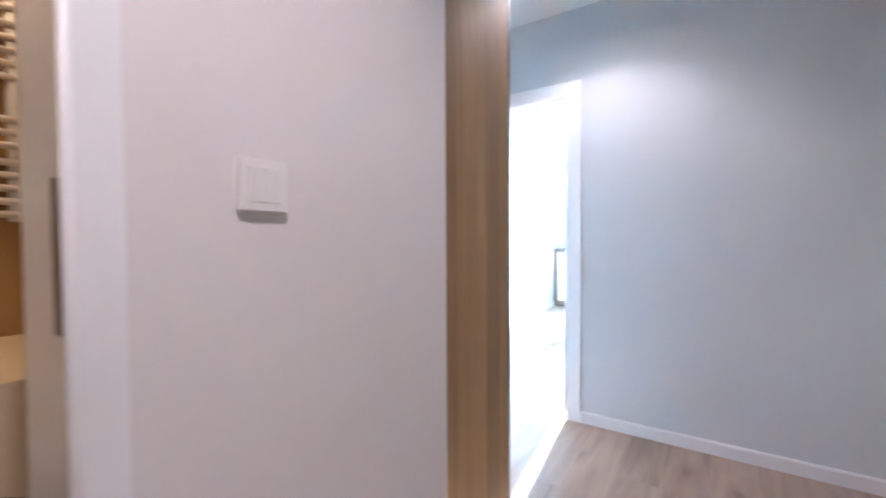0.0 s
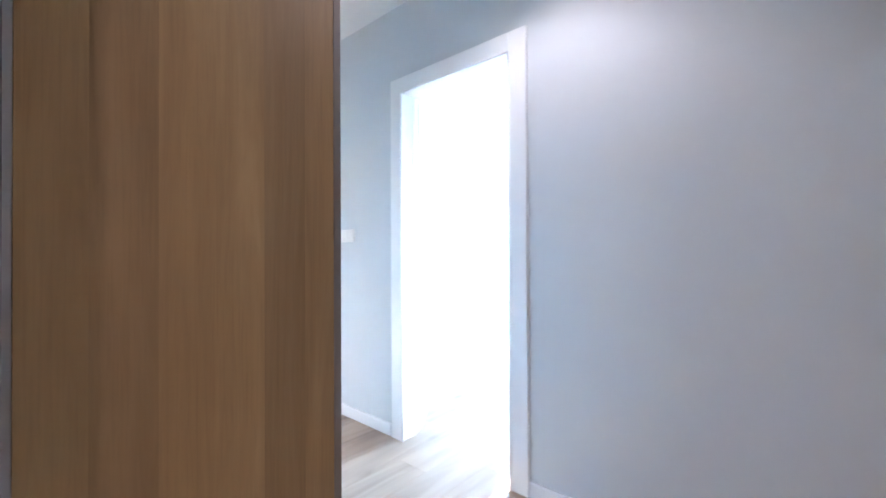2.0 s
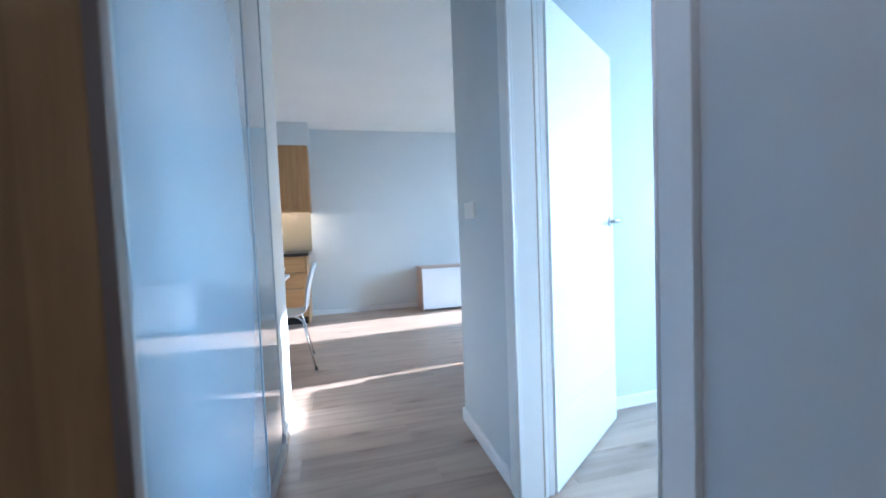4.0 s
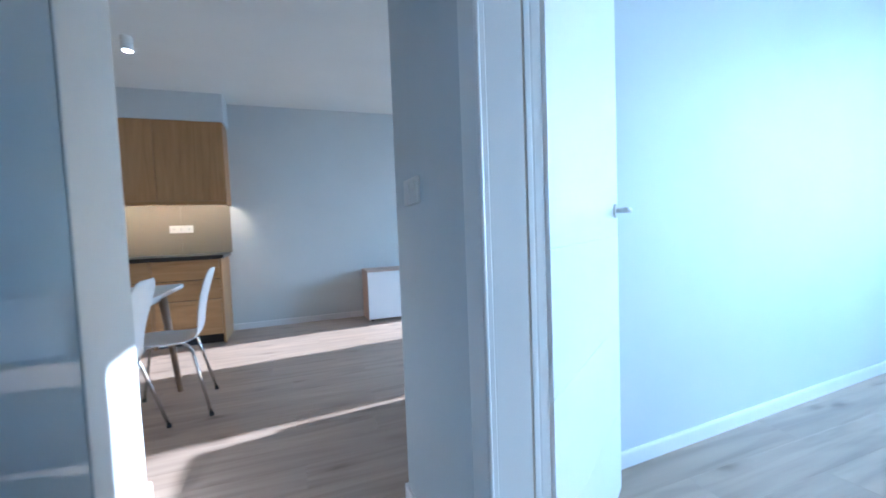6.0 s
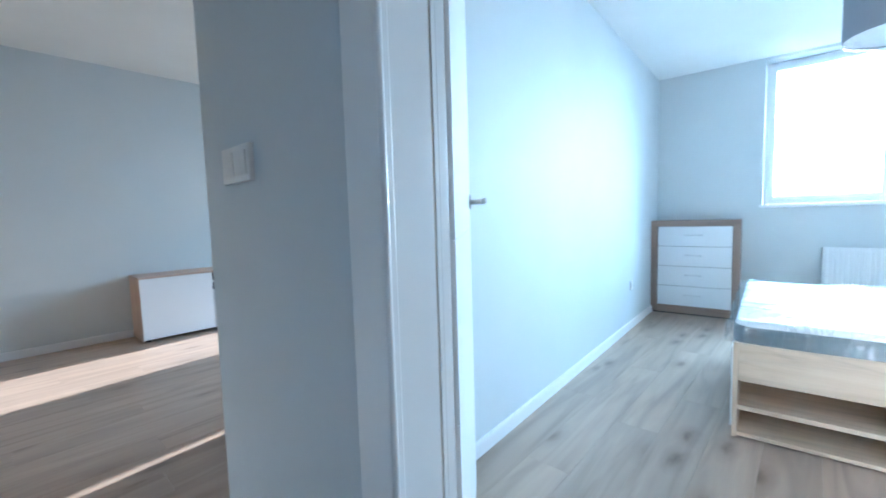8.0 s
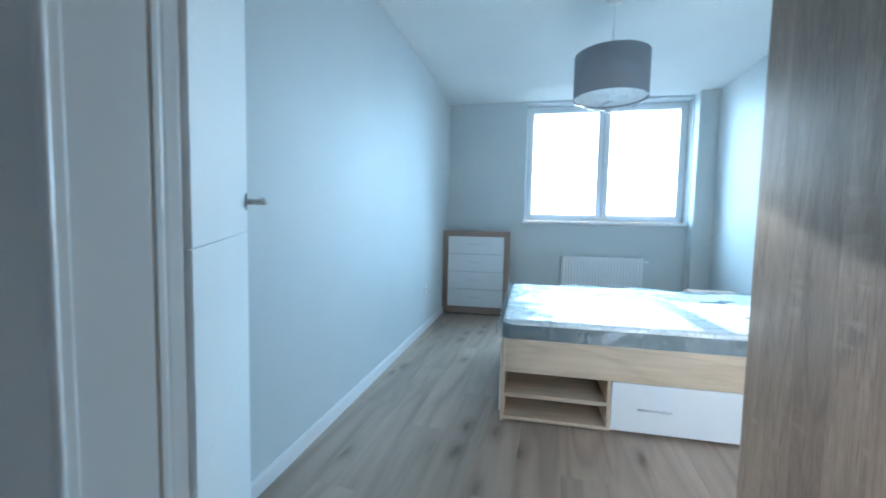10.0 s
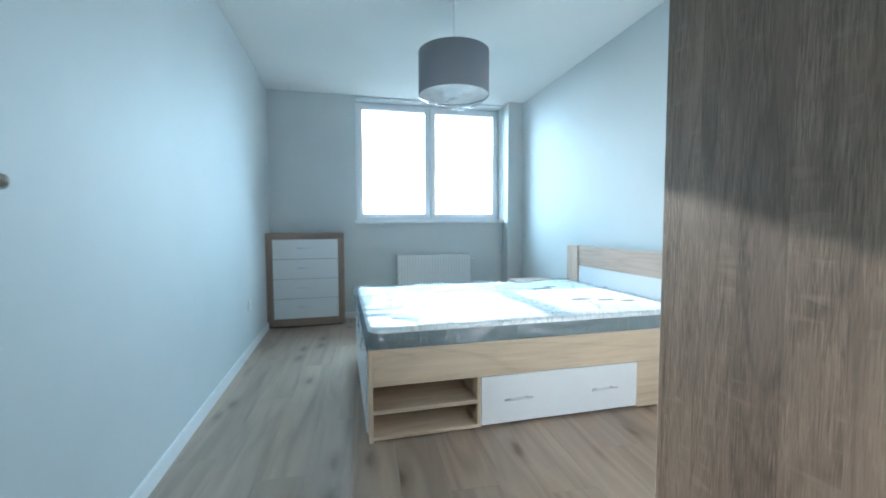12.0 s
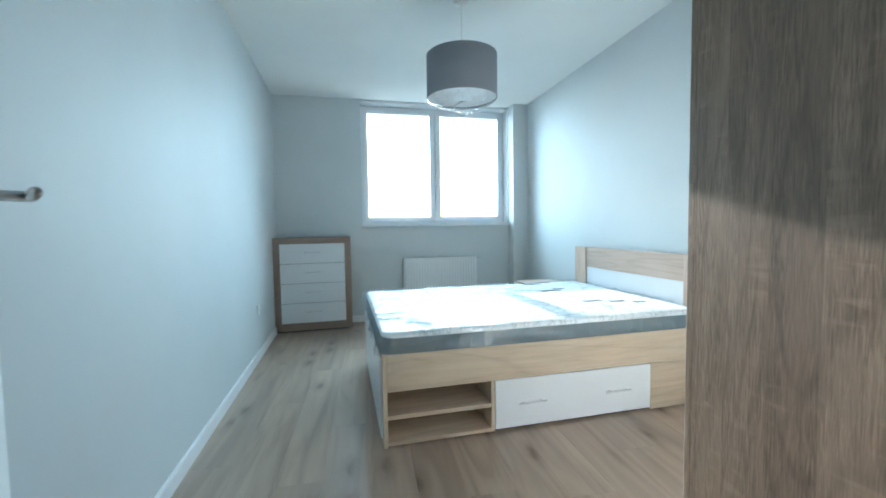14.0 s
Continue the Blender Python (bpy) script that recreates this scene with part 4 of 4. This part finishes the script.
hb = block("headboard", M_HEAD_Y, bed, BL + 0.001, -0.01, 0.695, BL + 0.036, BW + 0.02, 0.862, 0.0015, "oak headboard rail")
block("headboard_post", M_HEAD_Z, hb, BL - 0.006, BW - 0.14, 0.0, BL + 0.034, BW + 0.021, 0.863, 0.0015)
block("headboard_post", M_HEAD_Z, hb, BL - 0.006, -0.011, 0.0, BL + 0.034, 0.15, 0.863, 0.0015)
block("headboard_inset", M_FOIL, hb, BL + 0.006, 0.152, 0.36, BL + 0.024, BW - 0.142, 0.694, 0.001, "white headboard inset")

# mattress, still in its film
mt = thing("mattress", BED @ pose(0, 0, 0.418), "white-topped mattress with dark border wrapped in clear plastic", "mattress")


def cushion(x0, y0, x1, y1, z0, z1, r, edge):
    """A slab with rounded plan corners and soft rims."""
    bm = bmesh.new()
    levels = [(z0, edge)] + [(z0 + edge * (1 - math.cos(radians(a))), edge * (1 - math.sin(radians(a)))) for a in (30, 60, 90)]
    levels += [(z1 - edge * (1 - math.cos(radians(a))), edge * (1 - math.sin(radians(a)))) for a in (90, 60, 30, 0)]
    rings = []
    for z, inset in levels:
        row = []
        for cx, cy, a0 in ((x1 - r, y1 - r, 0), (x0 + r, y1 - r, 90), (x0 + r, y0 + r, 180), (x1 - r, y0 + r, 270)):
            for k in range(7):
                a = radians(a0 + 15 * k)
                row.append(bm.verts.new((cx + (r - inset) * math.cos(a), cy + (r - inset) * math.sin(a), z)))
        rings.append(row)
    for a, b in zip(rings, rings[1:]):
        for i in range(28):
            j = (i + 1) % 28
            bm.faces.new((a[i], a[j], b[j], b[i]))
    bm.faces.new(rings[0][::-1])
    bm.faces.new(rings[-1])
    return bm


part("core", cushion(-0.004, 0.005, BL - 0.02, BW - 0.005, 0.0, 0.122, 0.06, 0.018), M_BORDER, mt, "dark grey-blue mattress border", 0, True)
part("top_pad", cushion(0.002, 0.006, BL - 0.026, BW - 0.011, 0.092, 0.138, 0.058, 0.022), M_TICK, mt, "white quilted top", 0, True)


def film(z_at, nx, ny):
    """A crumpled cover that hangs over the mattress."""
    bm = bmesh.new()
    rows = []
    for i in range(nx + 1):
        row = []
        for j in range(ny + 1):
            u, v = i / nx * 1.16 - 0.08, j / ny * 1.26 - 0.13
            x = min(max(u, -0.006), 1.006) * (BL - 0.02)
            y = min(max(v, -0.005), 1.005) * BW
            over = max(-u, u - 1, 0) * BL + max(-v, v - 1, 0) * BW
            p = Vector((x * 3.0, y * 3.0, over * 9))
            fold = 1 - abs(noise.noise(Vector((x * 2.2 + 3 * y, y * 5.0 - 1.5 * x, over * 4)))) * 2.2
            fine = 1 - abs(noise.noise(Vector((x * 7.0 - 4 * y, y * 9.0 + 5 * x, 5 + over * 12)))) * 2.0
            w = max(fold, 0) ** 4 * 1.0 + max(fine, 0) ** 4 * 0.16
            crease = 0.015 * w
            if v < 0.5:
                crease += 0.035 * math.exp(-((x - 1.24 - 0.55 * y * y - 0.25 * y) / 0.022) ** 2) * (1 - v / 0.5)
            z = z_at - over * 0.85
            if over > 0:
                out = 0.006 + 0.018 * w
                x += -out if u < 0 else (out if u > 1 else 0)
                y += -out if v < 0 else (out if v > 1 else 0)
                z = max(z, 0.039 + 0.004 * w)
            row.append(bm.verts.new((x, y, z + (crease if over == 0 else 0.0) + 0.002)))
        rows.append(row)
    for a, b in zip(rows, rows[1:]):
        for j in range(ny):
            bm.faces.new((a[j], b[j], b[j + 1], a[j + 1]))
    bmesh.ops.recalc_face_normals(bm, faces=bm.faces)
    return bm


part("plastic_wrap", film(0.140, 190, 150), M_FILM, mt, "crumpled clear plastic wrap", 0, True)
M_PRINT = mat("grey_print", (0.10, 0.115, 0.13), 0.7)
for x, y, w, d in ((1.34, 0.40, 0.13, 0.05), (1.50, 0.34, 0.11, 0.05), (1.63, 0.28, 0.09, 0.05), (1.28, 0.86, 0.16, 0.05), (1.42, 0.93, 0.10, 0.04), (1.30, 1.22, 0.16, 0.045), (1.48, 1.27, 0.10, 0.04)):
    block("printed_bar", M_PRINT, mt, x, y, 0.1375, x + w, y + d, 0.1392, 0)

# nightstand beyond the bed
ns = thing("nightstand", pose(2.41, 3.42, 0, 0, 0, 3), "small sonoma oak nightstand between bed and window", "nightstand")
block("top", M_HEAD_X, ns, 0, 0, 0.484, 0.38, 0.40, 0.502, 0.001)
for x0, x1 in ((0.0, 0.018), (0.362, 0.38)):
    block("side_panel", M_HEAD_Z, ns, x0, 0, 0, x1, 0.40, 0.483, 0.001)
block("drawer_front", M_FOIL, ns, -0.016, 0.002, 0.30, -0.001, 0.398, 0.480, 0.001)
block("shelf", M_HEAD_X, ns, 0.019, 0.0, 0.05, 0.361, 0.4, 0.066, 0.001)

# pendant lamp
pl = thing("pendant_lamp", pose(1.54, 2.50, HB), "grey drum pendant lamp, its underside still in plastic", "lamp")
LZ1, LZ0, LR = 2.125 - HB, 1.860 - HB, 0.222
bm = lathe(bmesh.new(), [(0, 0), (0.05, 0), (0.048, -0.02), (0.02, -0.03), (0, -0.03)], 24)
bmesh.ops.recalc_face_normals(bm, faces=bm.faces)
part("ceiling_rose", bm, M_SWITCH, pl, "", 0, True)
part("cable", tube(bmesh.new(), [(0, 0, -0.025), (0.002, 0.001, -0.2), (0, 0, LZ1 - 0.02)], 0.003, 8), M_SWITCH, pl)
bm = lathe(bmesh.new(), [(LR - 0.003, LZ1), (LR, LZ1), (LR, LZ0), (LR - 0.003, LZ0), (LR - 0.003, LZ1)], 56)
bmesh.ops.recalc_face_normals(bm, faces=bm.faces)
part("shade", bm, M_SHADE, pl, "grey fabric drum shade", 0, True)
for k in range(3):
    a = radians(120 * k + 20)
    part("spoke", tube(bmesh.new(), [(0.02 * math.cos(a), 0.02 * math.sin(a), LZ1 - 0.02), ((LR - 0.002) * math.cos(a), (LR - 0.002) * math.sin(a), LZ1 - 0.005)], 0.002, 6), M_STEEL, pl)
part("lamp_holder", tube(bmesh.new(), [(0, 0, LZ1 - 0.015), (0, 0, LZ1 - 0.09)], 0.02, 14), M_SWITCH, pl)
part("diffuser", tube(bmesh.new(), [(0, 0, LZ0 + 0.012), (0, 0, LZ0 + 0.016)], LR - 0.004, 48), M_TICK, pl, "white diffuser disc")
bm = bmesh.new()
rings = []
for r in range(9):
    rr = LR * (1 - r / 8.2)
    row = []
    for i in range(40):
        a = 2 * math.pi * i / 40
        q = Vector((math.cos(a) * rr * 9, math.sin(a) * rr * 9, r * 0.6))
        sag = 0.078 * (r / 8) ** 0.8 * (1 + 0.8 * noise.noise(q)) + 0.010 * noise.noise(q * 2.3) * min(r, 2)
        row.append(bm.verts.new((rr * math.cos(a) + 0.02 * r / 8, rr * math.sin(a), LZ0 - 0.002 - max(sag, 0))))
    rings.append(row)
for a, b in zip(rings, rings[1:]):
    for i in range(40):
        j = (i + 1) % 40
        bm.faces.new((a[i], a[j], b[j], b[i]))
bm.faces.new(rings[-1])
part("plastic_bag", bm, M_BAG, pl, "crumpled clear plastic bag", 0, True)

# ---- floor boards ----
PW, PL = 0.193, 1.38


def board_mesh(a, b):
    """One plank, sawn off at a and b along its length."""
    bm = box(bmesh.new(), -PW / 2 + 0.0002, a + 0.0002, -0.012, PW / 2 - 0.0002, b - 0.0002, 0.0)
    top = [e for e in bm.edges if all(v.co.z > -0.001 for v in e.verts)]
    bmesh.ops.bevel(bm, geom=top, offset=0.0006, segments=1, affect="EDGES")
    me = bpy.data.meshes.new("floor_board")
    bm.to_mesh(me)
    bm.free()
    me.materials.append(M_FLOOR)
    return me


board = board_mesh(0.0, PL)
rows_x = int(6.9 / PW) + 1
rng = random.Random(4)
last = 0.0
for r in range(rows_x):
    x = -3.72 + PW * (r + 0.5)
    start = -4.1 - ((last + rng.uniform(0.35, 1.0)) % PL)
    last = -4.1 - start
    while start < 4.7:
        y0, y1 = start, start + PL
        start = y1
        if x < -0.5 and y1 < -2.9:
            continue
        if -0.4 < x < 1.5 and y1 < -1.05 and not (x > 0.4 and y1 > -3.6):
            continue
        if x > 3.15:
            continue
        a, b = max(y0, -4.0), min(y1, 4.62)
        if b - a < 0.02:
            continue
        ob = new("plank", board if b - a > PL - 0.001 else board_mesh(a - y0, b - y0))
        ob.parent = floor
        ob.matrix_local = pose(x, y0, 0)
